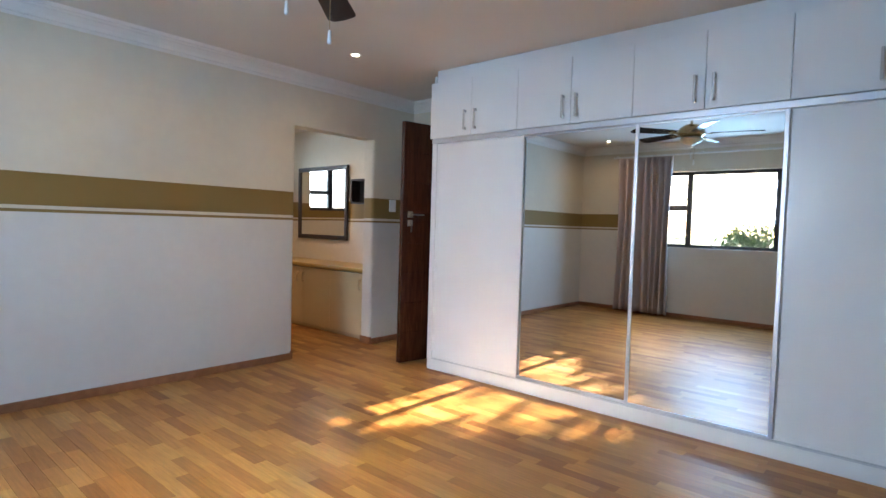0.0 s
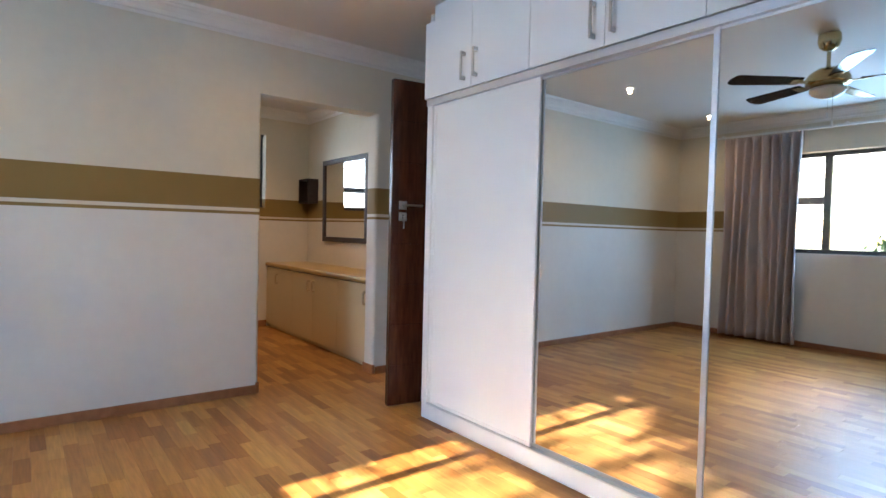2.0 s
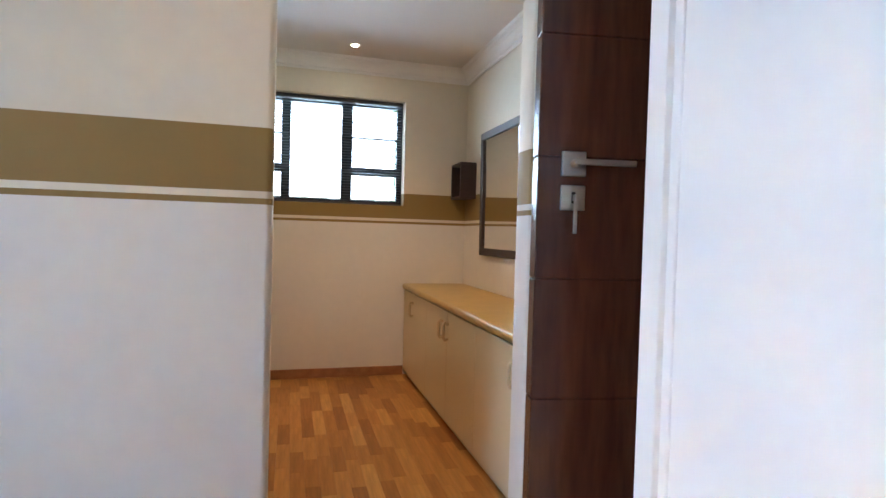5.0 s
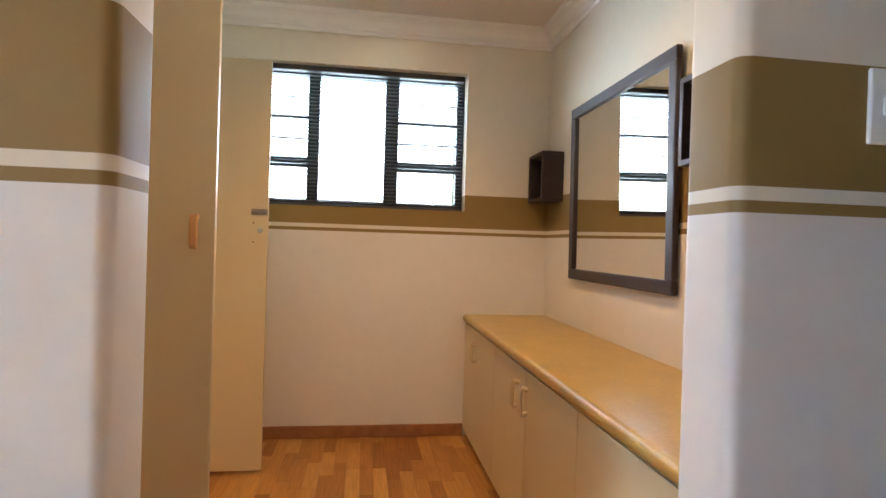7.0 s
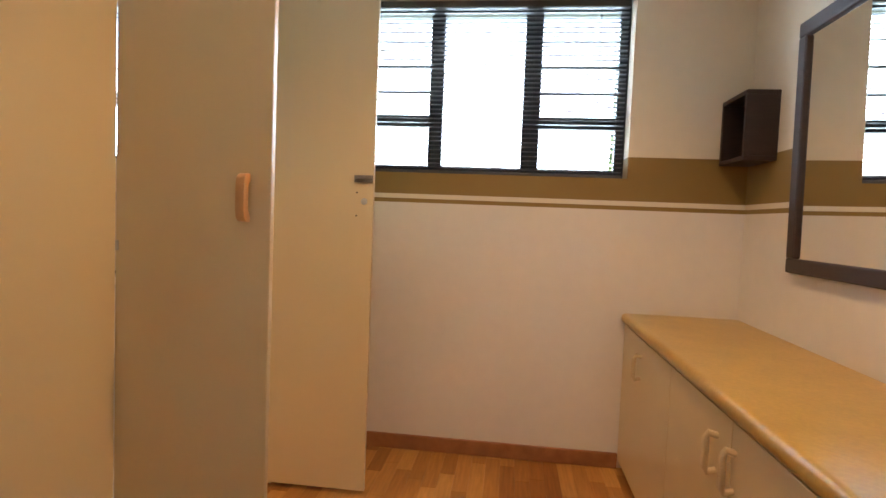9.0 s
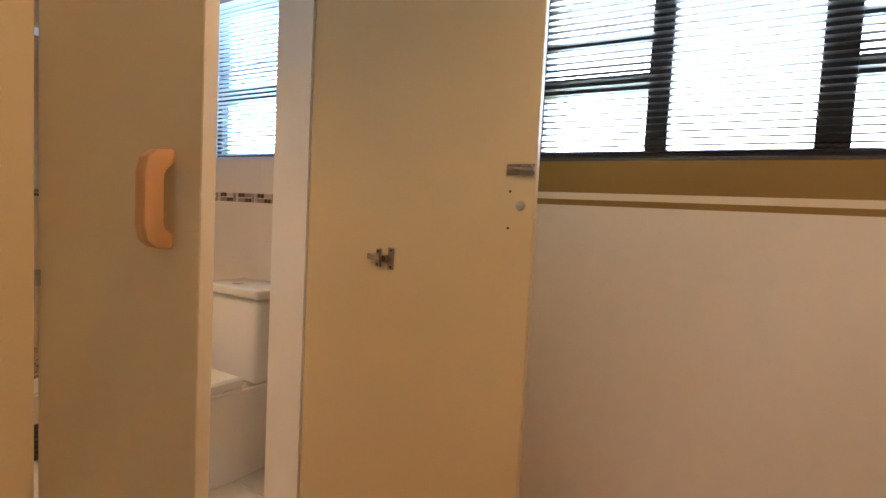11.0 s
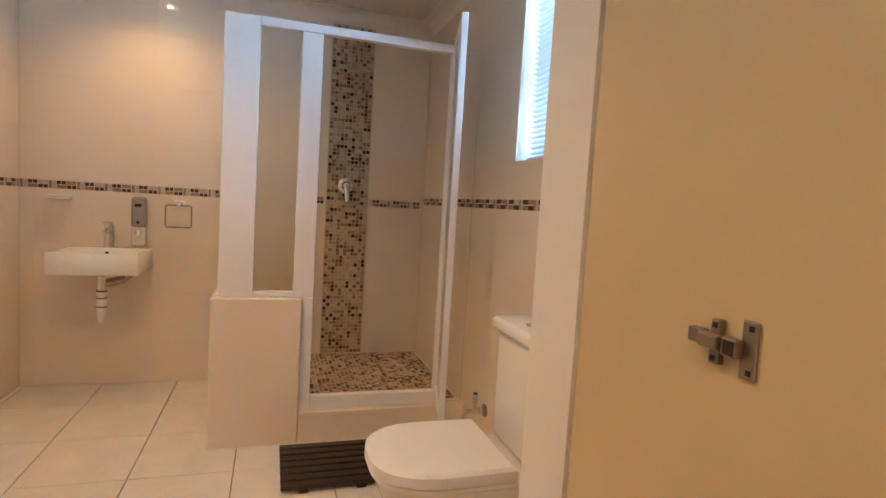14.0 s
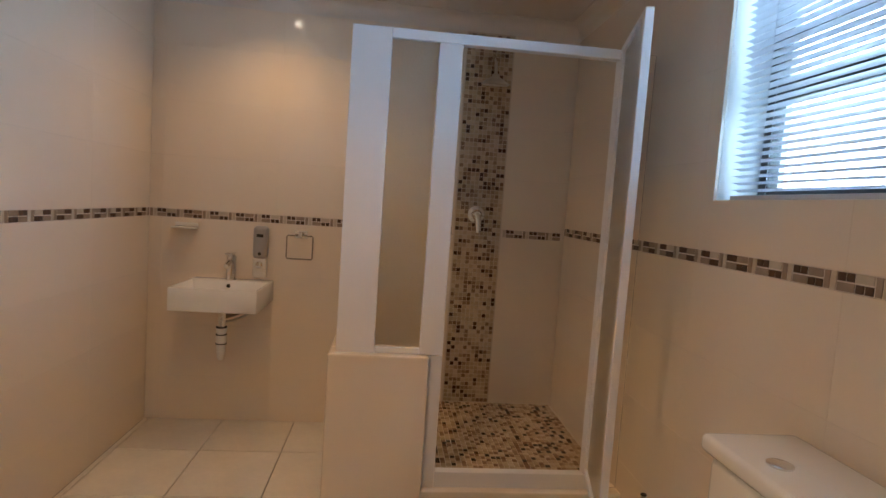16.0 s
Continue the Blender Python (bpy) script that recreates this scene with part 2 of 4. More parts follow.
def under(ob):
    """Moves the parts of a thing that stands off the origin back to their places."""
    for c in ob.children:
        c.matrix_parent_inverse = Matrix.Translation(ob.location).inverted()
    return ob


def structure(ob, label, category):
    return tagged(ob, label, category, kind="structure")


def boxes(name, rows, material, label, category, bevel=0.0):
    bm = bmesh.new()
    for r in rows:
        box(bm, *r, bevel=bevel)
    return structure(part(name, bm, material), label, category)


# ---- plan ----
XW, XE, YS0, YN, YN2 = -1.50, 3.85, -1.45, 3.58, 3.72     # bedroom west, east, south, north wall (two faces)
YX = 6.045                                               # inside of the window wall
OP0, OP1, OPH = 2.42, 3.305, 2.005                        # opening to the dressing room
XB, XP0, XP1 = -1.29, 1.355, 1.513                        # bathroom back wall, partition
XC = 1.88                                                # face of the dressing cupboards

boxes("floor", [(-1.7, 5.1, -1.6, 6.3, -0.25, -0.012)], GROUT, "concrete slab under the timber laminate and tiles", "floor")


def rounded_jamb(bm, x0, x1, y0, y1, z0, z1, edge_x):
    vs = box(bm, x0, x1, y0, y1, z0, z1)
    es = [e for e in {e for v in vs for e in v.link_edges} if all(abs(v.co.x - edge_x) < 1e-5 for v in e.verts) and abs(e.verts[0].co.z - e.verts[1].co.z) > 0.5]
    bmesh.ops.bevel(bm, geom=es, offset=0.022, segments=5, affect="EDGES", profile=0.5)


bm = bmesh.new()
rounded_jamb(bm, -1.64, OP0, YN, YN2, -0.05, OPH, OP0)
rounded_jamb(bm, OP1, XE, YN, YN2, -0.05, OPH, OP1)
box(bm, -1.64, XE, YN, YN2, OPH, CEIL)
structure(part("wall_north", bm, PAINT, smooth=True), "off-white plastered wall with an olive painted band", "wall")

D0, D1, DH = 2.70, 3.50, 2.08
boxes("wall_east", [(XE, 3.99, -1.59, D0, -0.05, CEIL), (XE, 3.99, D1, 6.26, -0.05, CEIL), (XE, 3.99, D0, D1, DH, CEIL)], PAINT, "off-white plastered wall with an olive painted band", "wall")
# Unseen passage walls, added so that no daylight leaks through the doorway.
boxes("wall_corridor", [(4.95, 5.05, 2.5, 3.75, -0.05, CEIL), (3.99, 4.95, 2.5, 2.6, -0.05, CEIL), (3.99, 4.95, 3.6, 3.75, -0.05, CEIL)], PLASTER, "unseen plain plastered passage walls keeping light out beyond the bedroom door", "wall")
boxes("wall_south", [(-1.64, XE, -1.59, YS0, -0.05, CEIL)], PAINT, "off-white plastered wall with an olive painted band", "wall")
WY0, WY1, WZ0, WZ1 = 0.62, 2.55, 0.985, 2.04
boxes("wall_west", [(-1.70, XW, -1.59, WY0, -0.05, CEIL), (-1.70, XW, WY1, YN, -0.05, CEIL), (-1.70, XW, WY0, WY1, -0.05, WZ0), (-1.70, XW, WY0, WY1, WZ1, CEIL)], PAINT, "off-white plastered wall round a wide window", "wall")
DX0, DX1, DZ0, DZ1 = 2.00, 3.336, 1.342, 2.163
BX0, BX1, BZ0, BZ1 = 0.168, 1.068, 1.357, 2.165
boxes("wall_window_dressing", [(1.513, DX0, YX, 6.265, -0.05, CEIL), (DX1, XE, YX, 6.265, -0.05, CEIL), (DX0, DX1, YX, 6.265, -0.05, DZ0), (DX0, DX1, YX, 6.265, DZ1, CEIL)], PAINT, "off-white plastered wall with olive band and window", "wall")
boxes("wall_window_bathroom", [(-1.43, BX0, YX, 6.265, -0.05, CEIL), (BX1, 1.513, YX, 6.265, -0.05, CEIL), (BX0, BX1, YX, 6.265, -0.05, BZ0), (BX0, BX1, YX, 6.265, BZ1, CEIL)], PLASTER, "plastered wall with a white window reveal, tiled inside", "wall")
boxes("wall_bathroom_back", [(-1.43, XB, YN2, YX, -0.05, CEIL)], LGROUT, "wall behind the cream bathroom tiles", "wall")
PY0, PY1, PH = 4.48, 5.552, 2.03
boxes("wall_bathroom_partition", [(XP0, XP1, YN2, PY0, -0.05, CEIL), (XP0, XP1, PY1, YX, -0.05, CEIL), (XP0, XP1, PY0, PY1, PH, CEIL)], PLASTER, "white plastered partition with the bathroom doorway", "wall")
boxes("ceiling", [(-1.7, 5.1, -1.6, 6.27, CEIL, CEIL + 0.12)], CEILING, "cream painted plasterboard ceiling", "ceiling")
boxes("ceiling_bathroom", [(XB, XP0, YN2, YX, BCEIL, BCEIL + 0.1)], CEILING, "cream painted bathroom ceiling", "ceiling")


def cornice(name, x0, x1, y0, y1):
    prof = [(0.0, 0.108), (0.008, 0.108), (0.012, 0.092), (0.024, 0.088), (0.030, 0.066), (0.050, 0.040), (0.062, 0.034), (0.068, 0.024), (0.082, 0.020), (0.090, 0.0)]
    bm = bmesh.new()
    loops = []
    for d, h in prof:
        loops.append([bm.verts.new(c) for c in ((x0 + d, y0 + d, CEIL - h), (x1 - d, y0 + d, CEIL - h), (x1 - d, y1 - d, CEIL - h), (x0 + d, y1 - d, CEIL - h))])
    skin(bm, loops, False)
    return structure(part(name, bm, CORN), "white moulded plaster cornice", "cornice")


CORN = mat("cornice_white", (0.80, 0.77, 0.72), 0.55, var=0.02)
cornice("cornice_bedroom", XW, XE, YS0, YN)
cornice("cornice_dressing", XC, XE, YN2, YX)
bm = bmesh.new()
loops = []
for k in range(-1, 9):
    a = radians(90 * max(k, 0) / 7) if k < 8 else radians(90)
    d = 0.012 + 0.078 * (1 - math.cos(a)) if k >= 0 else 0.0
    h = 0.082 - 0.076 * math.sin(a) if k < 8 else 0.0
    loops.append([bm.verts.new(c) for c in ((XB + d, YN2 + d, BCEIL - h), (XP0 - d, YN2 + d, BCEIL - h), (XP0 - d, YX - d, BCEIL - h), (XB + d, YX - d, BCEIL - h))])
skin(bm, loops, False)
structure(part("cornice_bathroom", bm, CEILING, smooth=True), "cream painted coved bathroom cornice", "cornice")


def skirting(name, runs, high=0.072):
    root = structure(new(name), "dark-stained timber skirting board", "skirting")
    for x0, x1, y0, y1 in runs:
        boxpart("skirting_board", (x0, x1, y0, y1, 0.0, high), SKIRT, root, bevel=0.004)
    return root


K = 0.016
skirting("baseboard_bedroom", [(XW, OP0 - 0.02, YN - K, YN), (OP1 + 0.02, XE, YN - K, YN), (XW, XW + K, YS0, YN - K), (XW + K, 3.06, YS0, YS0 + K), (XE - K, XE, D1, YN - K)], 0.058)
skirting("baseboard_dressing", [(XC, 3.36, YX - K, YX), (OP1 - 0.005, OP1 + 0.02, YN - 0.005, YN2 + 0.004), (OP0 - 0.02, OP0 + 0.005, YN - 0.005, YN2 + 0.004)])


# ---- windows ----
def window(name, axis, a0, a1, z0, z1, face, depth, mullions, transoms, bars, label):
    """A steel window in an opening; axis: the way in which it runs. mullions: centres; transoms: (bay, z); bars: (bay, z)."""
    root = structure(new(name), label, "window")

    def put(nm, p0, p1, q0, q1, d0, d1, material, bev=0.003):
        b = (p0, p1, face + d0, face + d1, q0, q1) if axis == "x" else (face - d1, face - d0, p0, p1, q0, q1)
        return boxpart(nm, b, material, root, bevel=bev)

    w = 0.045
    put("window_frame", a0, a1, z1 - w, z1, depth, depth + 0.04, BLACK)
    put("window_frame", a0, a1, z0, z0 + w, depth, depth + 0.04, BLACK)
    put("window_frame", a0, a0 + w, z0 + w, z1 - w, depth, depth + 0.04, BLACK)
    put("window_frame", a1 - w, a1, z0 + w, z1 - w, depth, depth + 0.04, BLACK)
    edges = [a0 + w] + [e for c, h in mullions for e in (c - h, c + h)] + [a1 - w]
    for c, h in mullions:
        put("mullion", c - h, c + h, z0 + w, z1 - w, depth - 0.004, depth + 0.044, BLACK)
    for i in range(0, len(edges), 2):
        bay = i // 2
        pane = put("pane", edges[i], edges[i + 1], z0 + w, z1 - w, depth + 0.017, depth + 0.022, GLASS, 0)
        pane.visible_shadow = False
        for b, z, h in transoms:
            if b == bay:
                put("transom", edges[i], edges[i + 1], z - h, z + h, depth - 0.002, depth + 0.042, BLACK)
        for b, z in bars:
            if b == bay:
                put("burglar_bar", edges[i], edges[i + 1], z - 0.006, z + 0.006, depth + 0.003, depth + 0.013, BLACK, 0)
    return root


window("window_1", "y", WY0, WY1, WZ0, WZ1, XW, 0.09, [(0.905, 0.035), (1.985, 0.035)], [(0, 1.54, 0.04), (2, 1.54, 0.04)], [(b, z) for b in (0, 2) for z in (1.11, 1.22, 1.33, 1.43, 1.66, 1.76, 1.86, 1.95)], "wide black steel bedroom window with barred side light")
window("window_2", "x", DX0, DX1, DZ0, DZ1, YX, 0.11, [(2.43, 0.034), (2.893, 0.042)], [(0, 1.605, 0.03), (2, 1.605, 0.03)], [(0, 1.745), (0, 1.87), (0, 1.99), (2, 1.745), (2, 1.87), (2, 1.99)], "black steel dressing room window with burglar bars")
window("window_3", "x", BX0, BX1, BZ0, BZ1, YX, 0.13, [(0.76, 0.03)], [(0, 1.70, 0.035), (1, 1.70, 0.035)], [(0, 1.86), (1, 1.86)], "black steel bathroom window behind a blind")


def blind(name, x0, x1, z0, z1, y, material, tilt, label):
    root = thing(name, label, "blind")
    boxpart("head_rail", (x0, x1, y - 0.014, y + 0.014, z1 - 0.028, z1), material, root, bevel=0.003)
    boxpart("bottom_rail", (x0, x1, y - 0.012, y + 0.012, z0 + 0.004, z0 + 0.018), material, root, bevel=0.003)
    bm = bmesh.new()
    hw = 0.0135
    prof = [(-hw, -0.0012), (-hw * 0.4, 0.0006), (hw * 0.4, 0.0006), (hw, -0.0012)]
    rings = []
    for x in (x0 + 0.004, x1 - 0.004):
        rings.append([bm.verts.new((x, u, v)) for u, v in prof] + [bm.verts.new((x, u, v - 0.0007)) for u, v in prof[::-1]])
    skin(bm, rings)
    bm.transform(pose(0, 0, 0, tilt))
    first = part("slat", bm, material, root)
    z, step = z0 + 0.034, 0.0215
    first.location = (0, y, z)
    z += step
    while z < z1 - 0.03:
        ob = new("slat", first.data)
        ob.parent, ob.location = root, (0, y, z)
        z += step
    for x in (x0 + 0.13, x1 - 0.13):
        bm = bmesh.new()
        for d in (-0.012, 0.012):
            tube(bm, [(x, y + d, z0 + 0.01), (x, y + d, z1 - 0.01)], 0.0009, 5)
        part("ladder_cord", bm, material, root)
    return root


blind("venetian_blind", DX0 + 0.012, DX1 - 0.012, DZ0, DZ1, YX + 0.065, DARKSLAT, -4, "dark venetian blind with open slats in window recess")
blind("venetian_blind", BX0 + 0.02, BX1 - 0.015, BZ0, BZ1, YX + 0.04, GREYSLAT, -11, "grey aluminium venetian blind lowered in bathroom window")
boxes("window_sill_bathroom", [(BX0, BX1, YX - 0.002, YX + 0.13, BZ0 - 0.012, BZ0 + 0.002)], PLASTER, "white plastered bathroom window sill", "window sill")


# ---- bedroom: built-in wardrobe ----
WX = 3.067
wardrobe = thing("wardrobe", "white built-in wardrobe with sliding mirror doors and top cupboards", "wardrobe")
WT = 2.612
boxpart("side_panel", (WX + 0.004, 3.845, 2.572, 2.59, 0.0, 2.40), WHITE_MEL, wardrobe, bevel=0.002)
boxpart("side_panel", (WX + 0.1, 3.845, -1.44, -1.42, 0.0, 2.40), WHITE_MEL, wardrobe)
boxpart("plinth", (WX - 0.004, WX + 0.02, -1.42, 2.585, 0.0, 0.088), WHITE_MEL, wardrobe, bevel=0.003)
boxpart("base", (WX + 0.02, 3.845, -1.42, 2.57, 0.06, 0.086), WHITE_MEL, wardrobe)
boxpart("back_panel", (3.825, 3.843, -1.42, 2.57, 0.086, 2.40), WHITE_MEL, wardrobe)
boxpart("divider_shelf", (WX + 0.01, 3.82, -1.42, 2.57, 1.885, 1.905), WHITE_MEL, wardrobe)
boxpart("filler_panel", (WX + 0.022, WX + 0.04, -1.42, 2.572, 2.33, CEIL - 0.001), WHITE_MEL, wardrobe)
boxpart("end_stile", (WX - 0.004, WX + 0.05, 2.54, 2.588, 0.088, 1.89), WHITE_MEL, wardrobe, bevel=0.002)
boxpart("top_track", (WX - 0.012, WX + 0.075, -1.42, 2.588, 1.855, 1.893), ALU, wardrobe, "satin aluminium sliding track", bevel=0.003)
boxpart("bottom_track", (WX - 0.002, WX + 0.07, -1.42, 2.54, 0.086, 0.094), ALU, wardrobe, "satin aluminium floor track")


def d_handle(parent, y, z0, z1):
    bm = bmesh.new()
    box(bm, WX - 0.052, WX - 0.044, y - 0.007, y + 0.007, z0, z1, 0.002)
    for z in (z0, z1 - 0.02):
        box(bm, WX - 0.048, WX - 0.018, y - 0.006, y + 0.006, z, z + 0.02, 0.003)
    return part("handle", bm, STEEL, parent, "brushed steel bar handle")


seams = [2.605, 1.762, 0.916, 0.077, -0.76, -1.42]
for i, (s1, s0) in enumerate(zip(seams, seams[1:])):
    mid = (s0 + s1) / 2 if i < 4 else None
    leaves = [(s0, mid), (mid, s1)] if mid else [(s0, s1)]
    for k, (a, b) in enumerate(leaves):
        door = boxpart("cupboard_door", (WX - 0.018, WX, a + 0.0015, b - 0.0015, 1.897, 2.34), WHITE_MEL, wardrobe, bevel=0.0015)
        if mid:
            d_handle(door, mid + (-0.048 if k == 0 else 0.052), 1.937, 2.09)


def slider(y0, y1, x, mirrored):
    d = part("sliding_door", panel_frame(x, y0, y1), ALU if mirrored else WHITE_MEL, wardrobe, "mirrored sliding door in aluminium frame" if mirrored else "plain white sliding door")
    boxpart("mirror" if mirrored else "panel", (x + 0.002, x + 0.009, y0 + 0.012, y1 - 0.012, 0.106, 1.852), MIRROR if mirrored else WHITE_MEL, d)


def panel_frame(x, y0, y1):
    bm = bmesh.new()
    box(bm, x - 0.003, x + 0.013, y0, y0 + 0.024, 0.094, 1.862, 0.003)
    box(bm, x - 0.003, x + 0.013, y1 - 0.024, y1, 0.094, 1.862, 0.003)
    box(bm, x - 0.001, x + 0.012, y0 + 0.024, y1 - 0.024, 0.094, 0.112, 0.002)
    box(bm, x - 0.001, x + 0.012, y0 + 0.024, y1 - 0.024, 1.844, 1.862, 0.002)
    return bm


slider(1.712, 2.545, WX + 0.012, False)
slider(0.872, 1.765, WX + 0.029, True)
slider(0.078, 0.900, WX + 0.012, True)
slider(-0.72, 0.096, WX + 0.029, False)
slider(-1.42, -0.70, WX + 0.012, False)

# ---- bedroom: entrance door standing open ----
door = thing("door_1", "open dark mahogany door with horizontal grooves, against wardrobe", "door", at=(3.84, 2.70, 0))
tagged(door, kind="structure")
hx, hy, fx, fy = 3.835, 2.70, 2.975, 2.842
dl = math.hypot(fx - hx, fy - hy)
dm = Matrix.Translation((hx, hy, 0)) @ Matrix.Rotation(math.atan2(fy - hy, fx - hx), 4, "Z")
core = boxpart("door_core", (0, dl - 0.003, -0.018, 0.018, 0.012, 2.057), MAHOG, door, bevel=0.002, m=dm)
nb = 8
for k in range(nb):
    z0 = 0.012 + k * 2.045 / nb
    boxpart("door_board", (0.0, dl, -0.022, 0.022, z0 + 0.001, z0 + 2.045 / nb - 0.001), MAHOG, door, bevel=0.003, m=dm)
for z in (1.276, 1.205):
    bm = bmesh.new()
    for s in (1, -1):
        box(bm, dl - 0.101, dl - 0.049, s * 0.0225, s * 0.030, z - 0.026, z + 0.026, 0.002)
    rose = part("handle_plate", bm, STEEL, door, "square brushed steel plate", m=dm)
    bm = bmesh.new()
    if z > 1.25:
        for s in (1, -1):
            tube(bm, [(dl - 0.075, s * 0.03, z), (dl - 0.075, s * 0.062, z)], 0.009)
            box(bm, dl - 0.195, dl - 0.065, s * 0.062 - 0.004, s * 0.062 + 0.004, z - 0.006, z + 0.006, 0.002)
        part("lever", bm, STEEL, rose, "brushed steel lever", m=dm)
    else:
        box(bm, dl - 0.079, dl - 0.071, 0.0305, 0.032, z - 0.012, z + 0.012)
        box(bm, dl - 0.079, dl - 0.071, -0.032, -0.0305, z - 0.012, z + 0.012)
        part("keyhole", bm, DARK, rose, "dark keyhole", m=dm)
        bm = bmesh.new()
        box(bm, dl - 0.077, dl - 0.073, 0.032, 0.05, z - 0.006, z + 0.006)
        box(bm, dl - 0.079, dl - 0.071, 0.044, 0.047, z - 0.075, z - 0.006, 0.001)
        box(bm, dl - 0.077, dl - 0.073, -0.05, -0.032, z - 0.006, z + 0.006)
        box(bm, dl - 0.079, dl - 0.071, -0.047, -0.044, z - 0.075, z - 0.006, 0.001)
        part("key", bm, STEEL, rose, "steel key", m=dm)
under(door)
frame_root = structure(new("door_frame"), "dark-stained timber door frame", "door frame")
boxpart("jamb", (3.846, 3.994, D0 - 0.001, D0 + 0.022, 0, DH - 0.002), MAHOG, frame_root, bevel=0.003)
boxpart("jamb", (3.846, 3.994, D1 - 0.022, D1 + 0.001, 0, DH - 0.002), MAHOG, frame_root, bevel=0.003)
boxpart("head", (3.846, 3.994, D0 + 0.022, D1 - 0.022, DH - 0.024, DH + 0.001), MAHOG, frame_root, bevel=0.003)

sw = thing("light_switch", "white plastic rocker light switch on the wall", "light switch", at=(3.57, YN, 1.375))
boxpart("switch_plate", (3.525, 3.612, YN - 0.009, YN - 0.0005, 1.315, 1.435), WHITEPL, sw, bevel=0.003)
for x in (3.555, 3.582):
    boxpart("rocker", (x - 0.009, x + 0.009, YN - 0.013, YN - 0.009, 1.36, 1.39), WHITEPL, sw, bevel=0.002)
under(sw)

# ---- curtain and track ----
bm = bmesh.new()
ny, nz = 150, 24
grid = []
for j in range(nz + 1):
    f = j / nz
    z = 0.025 + f * 2.225
    row = []
    for i in range(ny + 1):
        u = i / ny
        y = 2.17 + 0.80 * u + 0.012 * math.sin(9 * u + 4 * f)
        ph = 2 * math.pi * (9.0 * u + 0.35 * math.sin(5 * u) + 0.12 * math.sin(3 * f + 7 * u))
        amp = 0.052 + 0.016 * math.sin(13 * u) * (1 - f)
        row.append(bm.verts.new((XW + 0.092 + amp * math.sin(ph) + 0.008 * math.sin(2.3 * ph), y, z)))
    grid.append(row)
for j in range(nz):
    for i in range(ny):
        bm.faces.new((grid[j][i], grid[j][i + 1], grid[j + 1][i + 1], grid[j + 1][i]))
curtain = thing("curtain", "taupe gathered curtain drawn aside on white track", "curtain")
cl = part("cloth", bm, CURTAIN, curtain, smooth=True)
sm = cl.modifiers.new("thickness", "SOLIDIFY")
sm.thickness = 0.003
bm = bmesh.new()
for k in range(24):
    y = 2.19 + k * 0.0335
    box(bm, XW + 0.075, XW + 0.098, y, y + 0.012, 2.20, 2.262, 0.003)
part("pleat_heading", bm, CURTAIN, curtain)
trk = thing("curtain_track", "white curtain track above the bedroom window", "curtain rail")
boxpart("rail", (XW + 0.07, XW + 0.10, 0.5, 3.05, 2.262, 2.285), WHITEPL, trk, bevel=0.003)
for y in (0.6, 1.8, 3.0):
    boxpart("bracket", (XW, XW + 0.09, y - 0.01, y + 0.01, 2.285, 2.30), WHITEPL, trk)


# ---- ceiling fan ----
FX, FY = 0.90, 1.24
FANWOOD = mat("fan_blade_veneer", (0.035, 0.018, 0.013), 0.22, var=0.2, scale=5, grain=0.15)
fan = thing("ceiling_fan", "brass ceiling fan with five dark timber blades and light", "ceiling fan", at=(FX, FY, CEIL))
bm = bmesh.new(); lathe(bm, [(0.03, CEIL), (0.062, CEIL - 0.004), (0.066, CEIL - 0.05), (0.055, CEIL - 0.085), (0.03, CEIL - 0.105), (0.012, CEIL - 0.11)], FX, FY)
part("canopy", bm, BRASS, fan, smooth=True)
bm = bmesh.new(); tube(bm, [(FX, FY, CEIL - 0.10), (FX, FY, 2.21)], 0.012, 12)
part("rod", bm, BRASS, fan, smooth=True)
bm = bmesh.new(); lathe(bm, [(0.02, 2.235), (0.06, 2.225), (0.105, 2.195), (0.125, 2.165), (0.125, 2.13), (0.10, 2.115), (0.075, 2.11)], FX, FY, 32)
part("motor_housing", bm, BRASS, fan, smooth=True)
bm = bmesh.new(); lathe(bm, [(0.075, 2.109), (0.10, 2.10), (0.105, 2.085), (0.085, 2.06), (0.045, 2.04), (0.01, 2.034)], FX, FY, 32)
part("light_bowl", bm, mat("opal_glass", (0.78, 0.76, 0.7), 0.3, var=0.02), fan, "opal glass light bowl", smooth=True)
for k in range(5):
    a = radians(40 + 72 * k)
    m = Matrix.Translation((FX, FY, 2.145)) @ Matrix.Rotation(a, 4, "Z") @ Matrix.Rotation(radians(-11), 4, "X")
    bm = bmesh.new()
    out = [(0.17, -0.045), (0.17, 0.045), (0.30, 0.056), (0.58, 0.066), (0.615, 0.045), (0.62, 0.0), (0.60, -0.058), (0.58, -0.066), (0.30, -0.056)]
    lo = [bm.verts.new((x, y, -0.003)) for x, y in out]
    hi = [bm.verts.new((x, y, 0.003)) for x, y in out]
    skin(bm, [lo, hi])
    blade = part("blade", bm, FANWOOD, fan, m=m)
    bm = bmesh.new()
    box(bm, 0.10, 0.19, -0.016, 0.016, -0.012, -0.004, 0.002)
    box(bm, 0.17, 0.23, -0.03, 0.03, -0.008, -0.0035, 0.002)
    part("blade_arm", bm, BRASS, blade, "brass blade arm", m=m)
